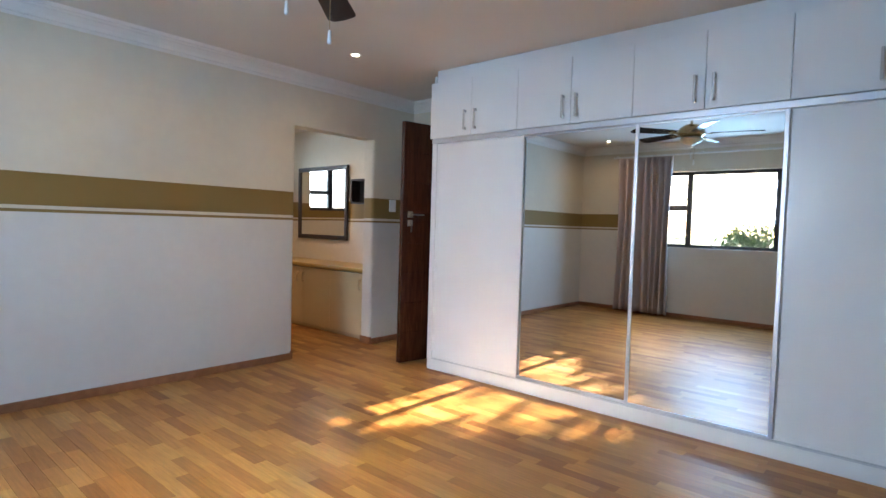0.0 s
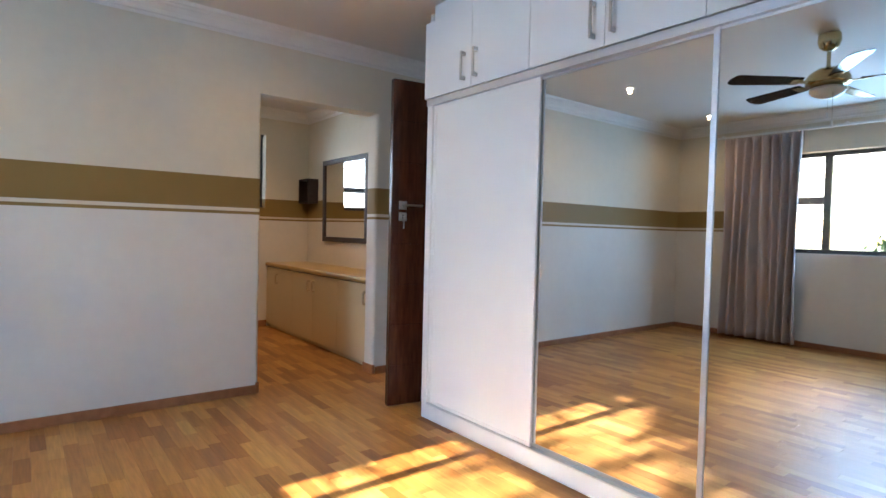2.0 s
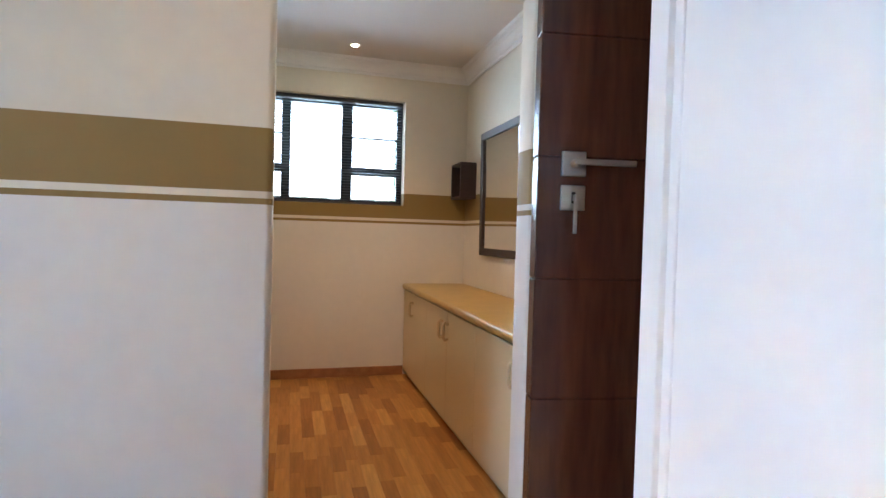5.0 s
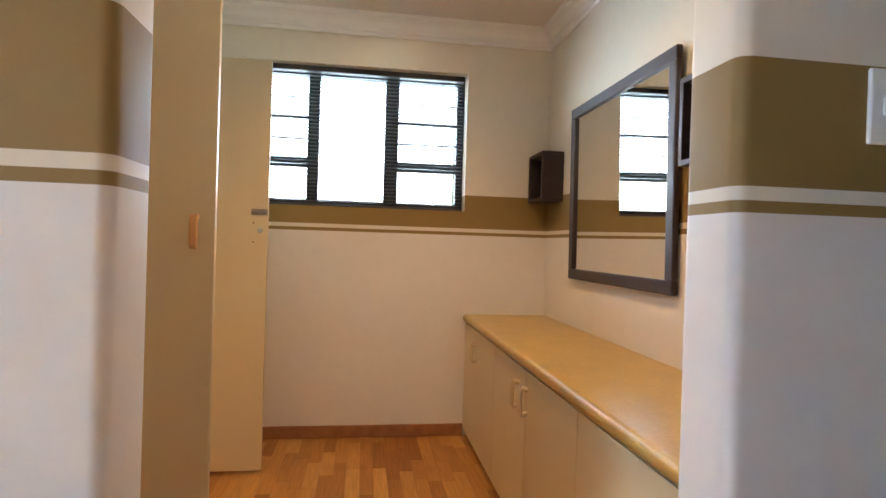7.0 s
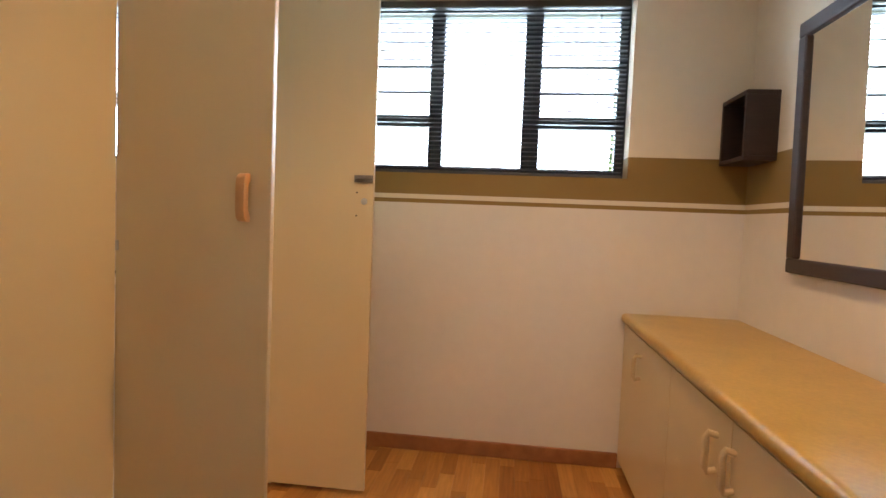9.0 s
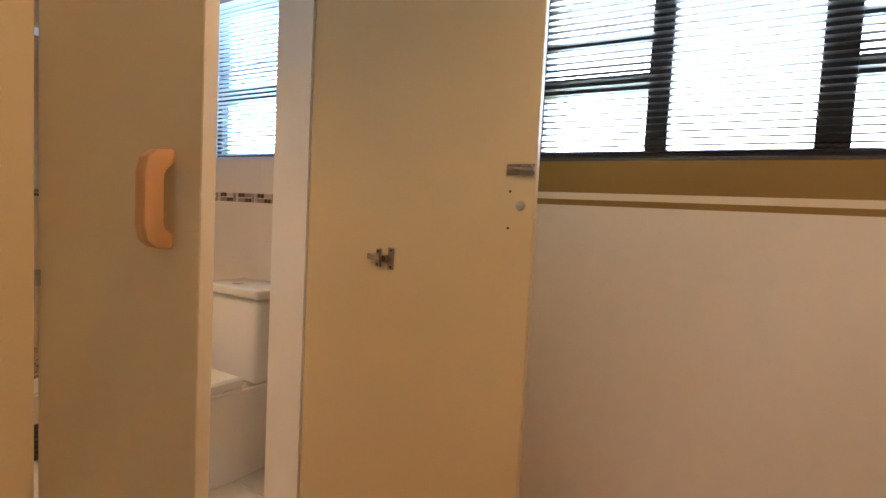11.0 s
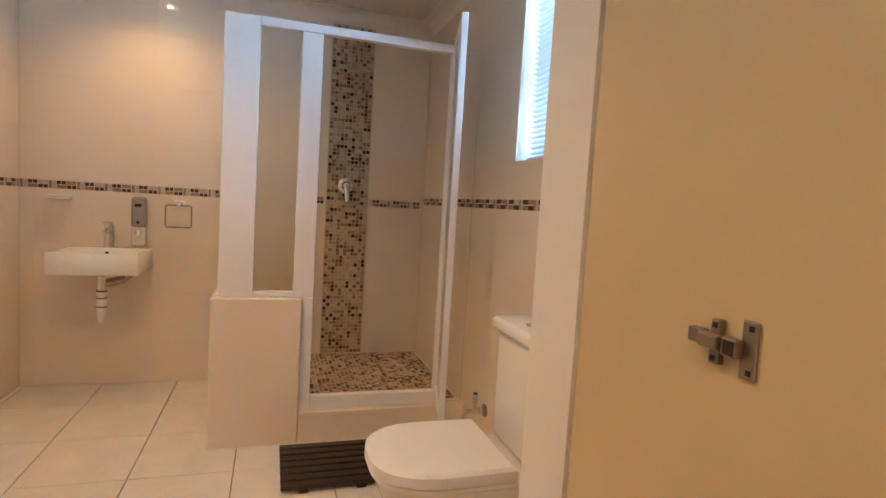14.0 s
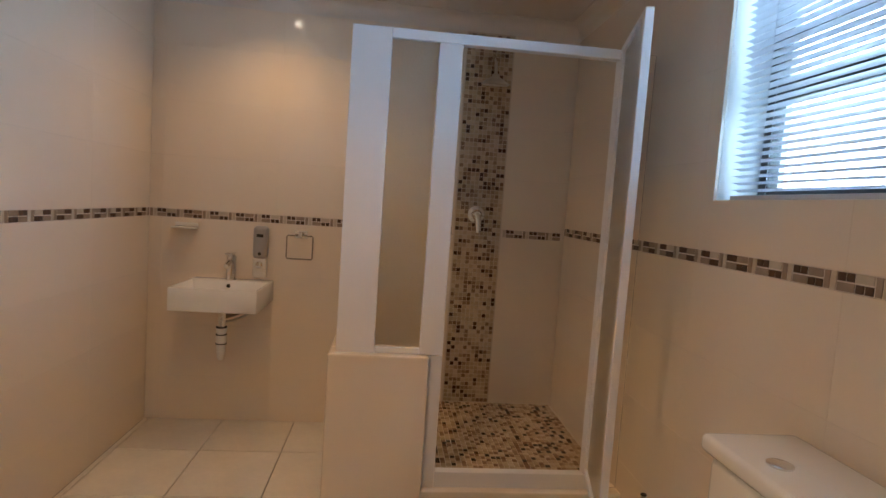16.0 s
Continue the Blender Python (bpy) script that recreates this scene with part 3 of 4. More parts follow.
for dx, dy, zb in ((-0.075, 0.02, 1.965), (0.06, -0.05, 1.885)):
    bm = bmesh.new(); tube(bm, [(FX + dx, FY + dy, 2.11), (FX + dx, FY + dy, zb)], 0.0012, 6)
    ch = part("pull_chain", bm, BRASS, fan)
    bm = bmesh.new(); lathe(bm, [(0.002, zb + 0.002), (0.005, zb - 0.004), (0.0075, zb - 0.03), (0.008, zb - 0.045), (0.004, zb - 0.05)], FX + dx, FY + dy, 12)
    part("pull_knob", bm, WHITEPL, ch, "white pull knob", smooth=True)
under(fan)


def downlight(x, y, z):
    root = thing("downlight", "lit recessed downlight, real or added, with a white trim ring", "downlight", "recessed ceiling downlights", at=(x, y, z))
    bm = bmesh.new()
    lathe(bm, [(0.024, z - 0.001), (0.040, z - 0.001), (0.039, z - 0.005), (0.026, z - 0.007), (0.024, z - 0.003)], x, y, 28)
    bmesh.ops.delete(bm, geom=[f for f in bm.faces if len(f.verts) > 4], context="FACES_ONLY")
    part("trim_ring", bm, WHITEPL, root, smooth=True)
    bm = bmesh.new(); lathe(bm, [(0.022, z - 0.0015), (0.018, z - 0.003), (0.006, z - 0.004)], x, y, 24)
    part("bulb", bm, BULB, root, "glowing warm bulb", smooth=True)
    return under(root)


# The fitting at (3.00, 4.60) is added to go with the unseen lamp.
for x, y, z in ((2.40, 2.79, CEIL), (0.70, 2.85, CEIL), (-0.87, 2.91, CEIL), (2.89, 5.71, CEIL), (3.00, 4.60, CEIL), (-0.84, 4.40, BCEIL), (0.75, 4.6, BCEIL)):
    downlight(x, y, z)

# ---- dressing room: cupboard fronts and the bathroom doors ----
cup = thing("built_in_cupboard", "cream melamine built-in cupboard front beside the bathroom doorway", "cupboard")
boxpart("front_panel", (XC - 0.018, XC, YN2 + 0.002, 4.669, 0.0, 2.01), CREAM_MEL, cup, bevel=0.002)
boxpart("front_panel", (XC - 0.018, XC, 5.580, YX - 0.002, 0.0, 2.01), CREAM_MEL, cup, bevel=0.002)
boxpart("header_panel", (XC - 0.018, XC, YN2 + 0.002, YX - 0.002, 2.014, CEIL - 0.002), PLASTER, cup, bevel=0.002)
boxpart("head_lining", (XP1 + 0.002, XC - 0.02, YN2 + 0.01, 5.577, 2.014, 2.03), CREAM_MEL, cup)
boxpart("side_lining", (XP1 + 0.002, XC - 0.02, 4.42, 4.44, 0.0, 2.01), CREAM_MEL, cup)


def cup_hinge(parent, x, y, z, s):
    """A concealed hinge lying on a face that looks to -y: plate and arm."""
    bm = bmesh.new()
    box(bm, x + 0.012, x + 0.034, y - 0.004, y - 0.0005, z - 0.032, z + 0.032, 0.002)
    box(bm, x - 0.004, x + 0.018, y - 0.018, y - 0.004, z - 0.011, z + 0.011, 0.004)
    box(bm, x - 0.034, x - 0.004, y - 0.022, y - 0.010, z - 0.007, z + 0.010, 0.003)
    box(bm, x - 0.026, x - 0.012, y - 0.010, y - 0.0005, z - 0.026, z + 0.026, 0.002)
    box(bm, x - 0.052, x - 0.030, y - 0.018, y - 0.006, z - 0.006, z + 0.012, 0.002)
    h = part("hinge", bm, OLDSTEEL, parent, "steel concealed cup hinge")
    bm = bmesh.new()
    for dx, dz in ((0.025, 0.024), (0.025, -0.024), (-0.019, 0.019), (-0.019, -0.019)):
        box(bm, x + dx - 0.003, x + dx + 0.003, y - 0.0115 if dx < 0 else y - 0.0052, y - 0.003, z + dz - 0.003, z + dz + 0.003)
    box(bm, x + 0.002, x + 0.016, y - 0.0188, y - 0.0178, z - 0.008, z + 0.008)
    part("screw_hole", bm, DARK, h)


leaf = thing("door_2", "open cream door leaf showing its hinges and barrel bolt", "door")
tagged(leaf, kind="structure")
boxpart("leaf_panel", (XP1 + 0.006, 2.282, 5.557, 5.575, 0.018, 2.003), CREAM_MEL, leaf, bevel=0.0015)
boxpart("edge_band", (2.2822, 2.2832, 5.5575, 5.5745, 0.02, 2.0), PLASTIC, leaf)
for z in (1.896, 1.015, 0.127):
    cup_hinge(leaf, 1.832, 5.557, z, 1)
bm = bmesh.new()
box(bm, 2.206, 2.281, 5.552, 5.5568, 1.256, 1.284, 0.001)
box(bm, 2.212, 2.222, 5.545, 5.552, 1.262, 1.278, 0.002)
tube(bm, [(2.214, 5.546, 1.27), (2.283, 5.546, 1.27)], 0.006, 10)
box(bm, 2.24, 2.248, 5.543, 5.552, 1.258, 1.282, 0.001)
box(bm, 2.268, 2.276, 5.543, 5.552, 1.258, 1.282, 0.001)
part("barrel_bolt", bm, OLDSTEEL, leaf, "steel barrel bolt")
bm = bmesh.new()
lathe(bm, [(0.004, 0.006), (0.011, 0.005), (0.013, 0.0), (0.013, -0.001)], 0, 0, 20)
box(bm, -0.010, 0.010, -0.0025, 0.0025, 0.004, 0.012, 0.001)
part("thumb_turn", bm, STEEL, leaf, "steel thumb turn", m=Matrix.Translation((2.247, 5.557, 1.182)) @ Matrix.Rotation(radians(90), 4, "X"))
bm = bmesh.new()
for z in (1.216, 1.125):
    tube(bm, [(2.217, 5.5562, z), (2.217, 5.558, z)], 0.0035, 10)
part("screw_hole", bm, DARK, leaf)

leaf2 = thing("door_3", "open cream door leaf with a moulded wooden handle", "door")
tagged(leaf2, kind="structure")
boxpart("leaf_panel", (XC - 0.004, 2.266, 4.675, 4.693, 0.018, 2.003), CREAM_MEL, leaf2, bevel=0.0015)
boxpart("edge_band", (2.2662, 2.2672, 4.6755, 4.6925, 0.02, 2.0), PLASTIC, leaf2)
bm = bmesh.new()
arch = [(0.0, 0.0), (0.020, 0.002), (0.030, 0.010), (0.034, 0.028), (0.034, 0.086), (0.030, 0.104), (0.020, 0.112), (0.0, 0.114), (0.0, 0.096), (0.013, 0.092), (0.016, 0.084), (0.016, 0.030), (0.013, 0.022), (0.0, 0.018)]
skin(bm, [[bm.verts.new((x, 4.6752 - d, 1.098 + h)) for d, h in arch] for x in (2.196, 2.218)])
bmesh.ops.bevel(bm, geom=list(bm.edges), offset=0.003, segments=2, affect="EDGES", profile=0.5)
part("handle", bm, HANDLEWOOD, leaf2, "moulded beech pull handle", smooth=True)
bm = bmesh.new()
for z in (0.15, 1.03, 1.86):
    box(bm, XC - 0.004, XC + 0.004, 4.668, 4.676, z - 0.012, z + 0.012)
part("hinge", bm, STEEL, leaf2)

# ---- dressing room: low cupboards and worktop ----
CX, CZ = 3.362, 0.682


def low_cupboard(y0, y1, splits, handles):
    root = thing("base_cupboard", "cream melamine base cupboard under the tan worktop", "cupboard", "low cupboards along the wall", at=(3.6, (y0 + y1) / 2, 0))
    boxpart("body", (CX + 0.019, XE - 0.002, y0 + 0.001, y1 - 0.001, 0.06, CZ), CREAM_MEL, root)
    boxpart("kickboard", (CX + 0.03, CX + 0.045, y0 + 0.001, y1 - 0.001, 0.0, 0.06), PLASTIC, root)
    for (a, b), hy_ in zip(splits, handles):
        d = boxpart("door", (CX, CX + 0.018, a + 0.0015, b - 0.0015, 0.045, CZ - 0.006), CREAM_MEL, root, bevel=0.002)
        bm = bmesh.new()
        z0, z1 = 0.515, 0.615
        tube(bm, [(CX, hy_, z0 + 0.006), (CX - 0.022, hy_, z0), (CX - 0.028, hy_, z0 + 0.012), (CX - 0.028, hy_, z1 - 0.012), (CX - 0.022, hy_, z1), (CX, hy_, z1 - 0.006)], 0.009, 10)
        part("handle", bm, PLASTIC, d, "beige plastic loop handle", smooth=True)
    under(root)


low_cupboard(5.30, YX - 0.003, [(5.30, YX - 0.003)], [5.70])
low_cupboard(4.30, 5.30, [(4.80, 5.30), (4.30, 4.80)], [4.885, 4.775])
low_cupboard(YN2 + 0.003, 4.30, [(YN2 + 0.003, 4.30)], [3.80])
wt = thing("worktop", "tan laminate worktop with rounded nosing on base cupboards", "worktop", at=(3.6, 4.9, CZ))
bm = bmesh.new()
prof = [(XE - 0.001, CZ + 0.001), (CX + 0.0, CZ + 0.001)] + [(CX - 0.0 - 0.016 * math.cos(radians(a)) + 0.0, CZ + 0.0235 + 0.0215 * math.sin(radians(a))) for a in range(-80, 90, 20)] + [(CX + 0.01, CZ + 0.045), (XE - 0.001, CZ + 0.045)]
skin(bm, [[bm.verts.new((x, y, z)) for x, z in prof] for y in (YN2 + 0.002, YX - 0.002)])
part("top", bm, COUNTER, wt, smooth=True)
# Thin dark strip put in for the shadow line below the worktop edge.
boxpart("painted_shadow_strip", (CX + 0.004, CX + 0.018, YN2 + 0.003, YX - 0.003, CZ - 0.004, CZ), DARK, wt, "dark strip painting the shadow under the worktop")
under(wt)

# ---- dressing room: mirror and cube shelves ----
wm = thing("wall_mirror", "dark framed rectangular mirror hung over the worktop", "mirror", at=(XE, 5.08, 0.97))
MY0, MY1, MZ0, MZ1 = 4.60, 5.587, 0.982, 1.868
TILT = Matrix.Translation((XE - 0.006, 0, MZ0)) @ Matrix.Rotation(radians(-0.6), 4, "Y") @ Matrix.Translation((-(XE - 0.006), 0, -MZ0))
fw, fd = 0.052, 0.026
for nm, b in (("frame_rail", (MY0, MY1, MZ0, MZ0 + fw)), ("frame_rail", (MY0, MY1, MZ1 - fw, MZ1)), ("frame_stile", (MY0, MY0 + fw, MZ0 + fw, MZ1 - fw)), ("frame_stile", (MY1 - fw, MY1, MZ0 + fw, MZ1 - fw))):
    boxpart(nm, (XE - 0.006 - fd, XE - 0.006, *b), ESPRESSO, wm, bevel=0.006, m=TILT)
boxpart("glass", (XE - 0.018, XE - 0.010, MY0 + fw - 0.005, MY1 - fw + 0.005, MZ0 + fw - 0.005, MZ1 - fw + 0.005), MIRROR, wm, "silvered mirror glass", m=TILT)
under(wm)


def cube_shelf(y0, y1, z0, z1):
    root = thing("cube_shelf", "dark espresso open cube shelf fixed to the wall", "shelf", "cube shelves beside the mirror", at=(XE, (y0 + y1) / 2, z0))
    x0, x1, t = 3.722, XE - 0.001, 0.018
    boxpart("top", (x0, x1, y0, y1, z1 - t, z1), ESPRESSO, root, bevel=0.002)
    boxpart("bottom", (x0, x1, y0, y1, z0, z0 + t), ESPRESSO, root, bevel=0.002)
    boxpart("side", (x0, x1, y0, y0 + t, z0 + t, z1 - t), ESPRESSO, root, bevel=0.002)
    boxpart("side", (x0, x1, y1 - t, y1, z0 + t, z1 - t), ESPRESSO, root, bevel=0.002)
    boxpart("back", (x1 - 0.006, x1, y0 + t, y1 - t, z0 + t, z1 - t), DARK, root)
    under(root)


cube_shelf(5.775, 6.03, 1.408, 1.685)
cube_shelf(4.175, 4.43, 1.408, 1.685)

# ---- bathroom: shower enclosure ----
XS = -0.32
SY0, SYD0, SYD1 = 4.815, 5.257, 5.885
boxes("shower_low_wall", [(XS - 0.055, XS + 0.055, SY0, 5.208, -0.01, 0.69), (XB, XS - 0.055, SY0, SY0 + 0.085, -0.01, 0.69)], WTILE, "cream tiled low wall of the shower", "wall", 0.008)
boxes("shower_kerb", [(XS - 0.05, XS + 0.05, 5.208, YX, -0.01, 0.146)], WTILE, "cream tiled shower kerb", "shower kerb", 0.006)
boxes("shower_floor", [(XB, XS - 0.05, SY0 + 0.085, YX, -0.01, 0.142)], MGROUT, "raised shower floor under brown mosaic", "shower floor")
enc = thing("shower_enclosure", "white framed shower enclosure with obscure glass and open door", "shower", at=(XS, SY0, 0.69))
FR = 0.02
def encbar(nm, y0, y1, z0, z1):
    return boxpart(nm, (XS - FR, XS + FR, y0, y1, z0, z1), FRAMEW, enc, bevel=0.003)
encbar("stile", 4.842, 4.991, 0.69, 1.935)
encbar("stile", 5.169, SYD0 + 0.004, 0.69, 1.895)
encbar("stile", 5.209, SYD0 + 0.004, 0.146, 0.688)
encbar("top_rail", 4.991, 5.905, 1.896, 1.935)
encbar("sill_rail", 5.262, 5.905, 0.147, 0.212)
encbar("hinge_stile", 5.878, 5.905, 0.213, 1.895)
encbar("panel_rail", 4.992, 5.168, 0.691, 0.715)
boxpart("obscure_pane", (XS - 0.004, XS + 0.004, 4.991, 5.169, 0.715, 1.896), FROST, enc, "obscure glass pane").visible_shadow = False
boxpart("fixed_pane", (XS - 0.003, XS + 0.003, 5.906, YX - 0.013, 0.147, 1.93), GLASS, enc, "narrow clear glass pane to the wall").visible_shadow = False
boxpart("side_rail", (XB + 0.015, XS - FR, 4.842, 4.872, 1.905, 1.935), FRAMEW, enc, bevel=0.003)
boxpart("side_pane", (XB + 0.015, XS - FR, 4.853, 4.861, 0.695, 1.905), FROST, enc, "obscure glass side pane").visible_shadow = False
hx, hy, fx, fy = XS + 0.02, 5.895, 0.122, 5.788
dl = math.hypot(fx - hx, fy - hy)
dm = Matrix.Translation((hx, hy, 0)) @ Matrix.Rotation(math.atan2(fy - hy, fx - hx), 4, "Z")
bm = bmesh.new()
for b in ((0, 0.03, 0.225, 1.945), (dl - 0.034, dl, 0.225, 1.945), (0.03, dl - 0.034, 0.225, 0.25), (0.03, dl - 0.034, 1.92, 1.945)):
    box(bm, b[0], b[1], -0.014, 0.014, b[2], b[3], 0.003)
sdoor = part("door", bm, FRAMEW, enc, "open glazed shower door", m=dm)
sp = boxpart("door_pane", (0.028, dl - 0.03, -0.003, 0.003, 0.248, 1.922), FROST, sdoor, "obscure glass pane", m=dm)
sp.visible_shadow = False
under(enc)

# mosaic on the shower wall and floor
def chips(name, rows, cols, pitch, origin, u, v, nrm, label):
    verts, faces = [], []
    o, u, v, nrm = (Vector(a) for a in (origin, u, v, nrm))
    rnd = random.Random(5)
    g = 0.0014
    for i in range(rows):
        for j in range(cols):
            h = 0.0028 + 0.0006 * rnd.random()
            p = o + v * (i * pitch) + u * (j * pitch)
            q = [p + u * a + v * b for a, b in ((g, g), (pitch - g, g), (pitch - g, pitch - g), (g, pitch - g))]
            c = p + u * pitch / 2 + v * pitch / 2
            k = len(verts)
            verts += [tuple(w) for w in q] + [tuple(w + (c - w) * 0.10 + nrm * h) for w in q]
            faces += [(k + 4, k + 5, k + 6, k + 7)] + [(k + a, k + (a + 1) % 4, k + 4 + (a + 1) % 4, k + 4 + a) for a in range(4)]
    me = bpy.data.meshes.new(name)
    me.from_pydata(verts, [], faces)
    me.materials.append(MOSAIC)
    ob = new(name, me)
    return tagged(ob, label, "mosaic", kind="stuff")


P = 0.0238
boxes("mosaic_backing", [(XB + 0.001, XB + 0.0145, 5.388, 5.388 + 0.272, 0.142, BCEIL - 0.083)], MGROUT, "grouted backing of the mosaic strip", "mosaic backing")
chips("wall_mosaic", 88, 11, P, (XB + 0.0145, 5.393, 0.150), (0, 1, 0), (0, 0, 1), (1, 0, 0), "brown and beige glass mosaic strip up the shower wall")
chips("floor_mosaic", 47, 38, P, (XS - 0.055, SY0 + 0.09, 0.142), (-1, 0, 0), (0, 1, 0), (0, 0, 1), "brown and beige mosaic on the shower floor")

sh = thing("overhead_shower", "chrome rain shower head on a bent wall arm", "shower head", at=(XB, 5.54, 2.07))
bm = bmesh.new(); tube(bm, [(XB + 0.015, 5.54, 2.12), (XB + 0.06, 5.54, 2.115), (XB + 0.12, 5.54, 2.07), (XB + 0.15, 5.54, 1.99)], 0.010, 10)
part("arm", bm, CHROME, sh, smooth=True)
bm = bmesh.new(); lathe(bm, [(0.012, 0.0), (0.024, -0.02), (0.066, -0.045), (0.074, -0.056), (0.070, -0.062)], 0, 0, 28)
part("rose", bm, STEEL, sh, smooth=True, m=Matrix.Translation((XB + 0.15, 5.54, 2.005)) @ Matrix.Rotation(radians(8), 4, "Y"))
under(sh)
vl = thing("shower_mixer", "chrome single lever shower mixer on mosaic strip", "shower mixer", at=(XB, 5.508, 1.24))
bm = bmesh.new(); lathe(bm, [(0.048, 0.0), (0.048, 0.006), (0.03, 0.012), (0.026, 0.045), (0.018, 0.055)], 0, 0, 28)
part("plate", bm, CHROME, vl, smooth=True, m=Matrix.Translation((XB + 0.016, 5.508, 1.245)) @ Matrix.Rotation(radians(90), 4, "Y"))
bm = bmesh.new(); tube(bm, [(XB + 0.055, 5.508, 1.245), (XB + 0.085, 5.511, 1.21), (XB + 0.088, 5.516, 1.145)], [0.019, 0.018, 0.015], 12)
part("lever", bm, CHROME, vl, smooth=True)
under(vl)

# ---- bathroom: basin and fittings ----
bas = thing("basin", "white rectangular wall-hung basin", "basin", at=(XB, 4.13, 0.65))
bx0, bx1, by0, by1, bz0, bz1 = XB + 0.013, XB + 0.40, 3.982, 4.402, 0.69, 0.805
bm = bmesh.new()
vs = box(bm, bx0, bx1, by0, by1, bz0, bz1)
top = max(bm.faces, key=lambda f: f.calc_center_median().z)
bmesh.ops.inset_region(bm, faces=[top], thickness=0.018)
for v in top.verts:
    if v.co.x < bx0 + 0.1:
        v.co.x += 0.075
inner = bmesh.ops.extrude_face_region(bm, geom=[top])
nv = [g for g in inner["geom"] if isinstance(g, bmesh.types.BMVert)]
bmesh.ops.delete(bm, geom=[top], context="FACES_ONLY")
for v in nv:
    v.co.z -= 0.095
    v.co.x += 0.02 if v.co.x < (bx0 + bx1) / 2 else -0.02
    v.co.y += 0.02 if v.co.y < (by0 + by1) / 2 else -0.02
bmesh.ops.bevel(bm, geom=list(bm.edges), offset=0.005, segments=2, affect="EDGES", profile=0.5)
part("bowl", bm, PORC, bas, smooth=True)
bm = bmesh.new(); lathe(bm, [(0.022, 0.706), (0.024, 0.710), (0.008, 0.712)], XB + 0.22, 4.195, 20)
part("drain", bm, CHROME, bas, smooth=True)
bm = bmesh.new(); tube(bm, [(bx0 + 0.088, 4.185, 0.778), (bx0 + 0.098, 4.185, 0.775)], 0.010, 14)
part("overflow", bm, DARK, bas, "dark overflow hole")
under(bas)
tp = thing("basin_mixer", "chrome basin mixer tap with a flat lever", "tap", at=(XB + 0.07, 4.185, 0.80))
bm = bmesh.new(); tube(bm, [(XB + 0.065, 4.185, 0.80), (XB + 0.065, 4.185, 0.935)], [0.028, 0.024], 16)
part("body", bm, CHROME, tp, smooth=True)
bm = bmesh.new(); tube(bm, [(XB + 0.07, 4.185, 0.900), (XB + 0.12, 4.185, 0.905), (XB + 0.165, 4.185, 0.888)], [0.016, 0.014, 0.013], 12)
part("spout", bm, CHROME, tp, smooth=True)
boxpart("lever", (XB + 0.045, XB + 0.13, 4.166, 4.204, 0.945, 0.956), CHROME, tp, bevel=0.003)
bm = bmesh.new(); tube(bm, [(XB + 0.065, 4.185, 0.93), (XB + 0.065, 4.185, 0.948)], 0.017, 16)
part("cartridge", bm, CHROME, tp, smooth=True)
under(tp)
wp = thing("waste_pipe", "white plastic bottle trap under the basin", "pipe", at=(XB + 0.24, 4.195, 0.66))
bm = bmesh.new(); tube(bm, [(XB + 0.24, 4.195, 0.666), (XB + 0.24, 4.195, 0.55)], 0.019, 14)
part("tailpiece", bm, CHROME, wp, "chrome tailpiece", smooth=True)
bm = bmesh.new(); lathe(bm, [(0.018, 0.585), (0.026, 0.583), (0.026, 0.560), (0.021, 0.557), (0.021, 0.545), (0.025, 0.543), (0.025, 0.500), (0.022, 0.497), (0.021, 0.455), (0.017, 0.425), (0.012, 0.412)], XB + 0.24, 4.195, 20)
trap = part("trap", bm, WHITEPL, wp, smooth=True)
for z, r in ((0.5835, 0.0272), (0.5455, 0.0262), (0.4985, 0.0275)):
    bm = bmesh.new(); lathe(bm, [(r - 0.004, z - 0.0025), (r, z - 0.0025), (r, z + 0.0025), (r - 0.004, z + 0.0025)], XB + 0.24, 4.195, 20)
    part("seal_ring", bm, DARK, trap, "dark seal ring")
bm = bmesh.new(); tube(bm, [(XB + 0.222, 4.195, 0.632), (XB + 0.12, 4.22, 0.628), (XB + 0.012, 4.245, 0.628)], 0.013, 12)
part("outlet_pipe", bm, OLDSTEEL, wp, "grey outlet pipe", smooth=True)
bm = bmesh.new(); tube(bm, [(XB + 0.24, 4.195, 0.61), (XB + 0.15, 4.225, 0.60), (XB + 0.08, 4.265, 0.61), (XB + 0.014, 4.295, 0.635)], 0.007, 8)
part("hose", bm, STEEL, wp, "braided steel hose", smooth=True)
under(wp)

dp = thing("soap_dispenser", "grey wall-mounted soap dispenser above the basin", "soap dispenser", at=(XB, 4.33, 0.82))
bm = bmesh.new(); box(bm, XB + 0.013, XB + 0.075, 4.292, 4.370, 0.925, 1.105, 0.022, seg=5)
bd = part("cover", bm, mat("grey_plastic", (0.33, 0.32, 0.32), 0.3, var=0.03), dp, "glossy grey cover", smooth=True)
boxpart("bottle", (XB + 0.02, XB + 0.07, 4.295, 4.367, 0.822, 0.93), mat("clear_plastic", (0.75, 0.72, 0.66), 0.15, var=0.02), dp, bevel=0.010)
bm = bmesh.new(); lathe(bm, [(0.020, 0.0), (0.018, 0.010), (0.008, 0.012)], 0, 0, 20)
part("push_button", bm, CHROME, dp, smooth=True, m=Matrix.Translation((XB + 0.071, 4.331, 0.895)) @ Matrix.Rotation(radians(90), 4, "Y"))
bm = bmesh.new(); lathe(bm, [(0.009, 0.0), (0.007, 0.003)], 0, 0, 14)
part("sight_window", bm, DARK, bd, "dark sight window", m=Matrix.Translation((XB + 0.0752, 4.331, 0.955)) @ Matrix.Rotation(radians(90), 4, "Y"))
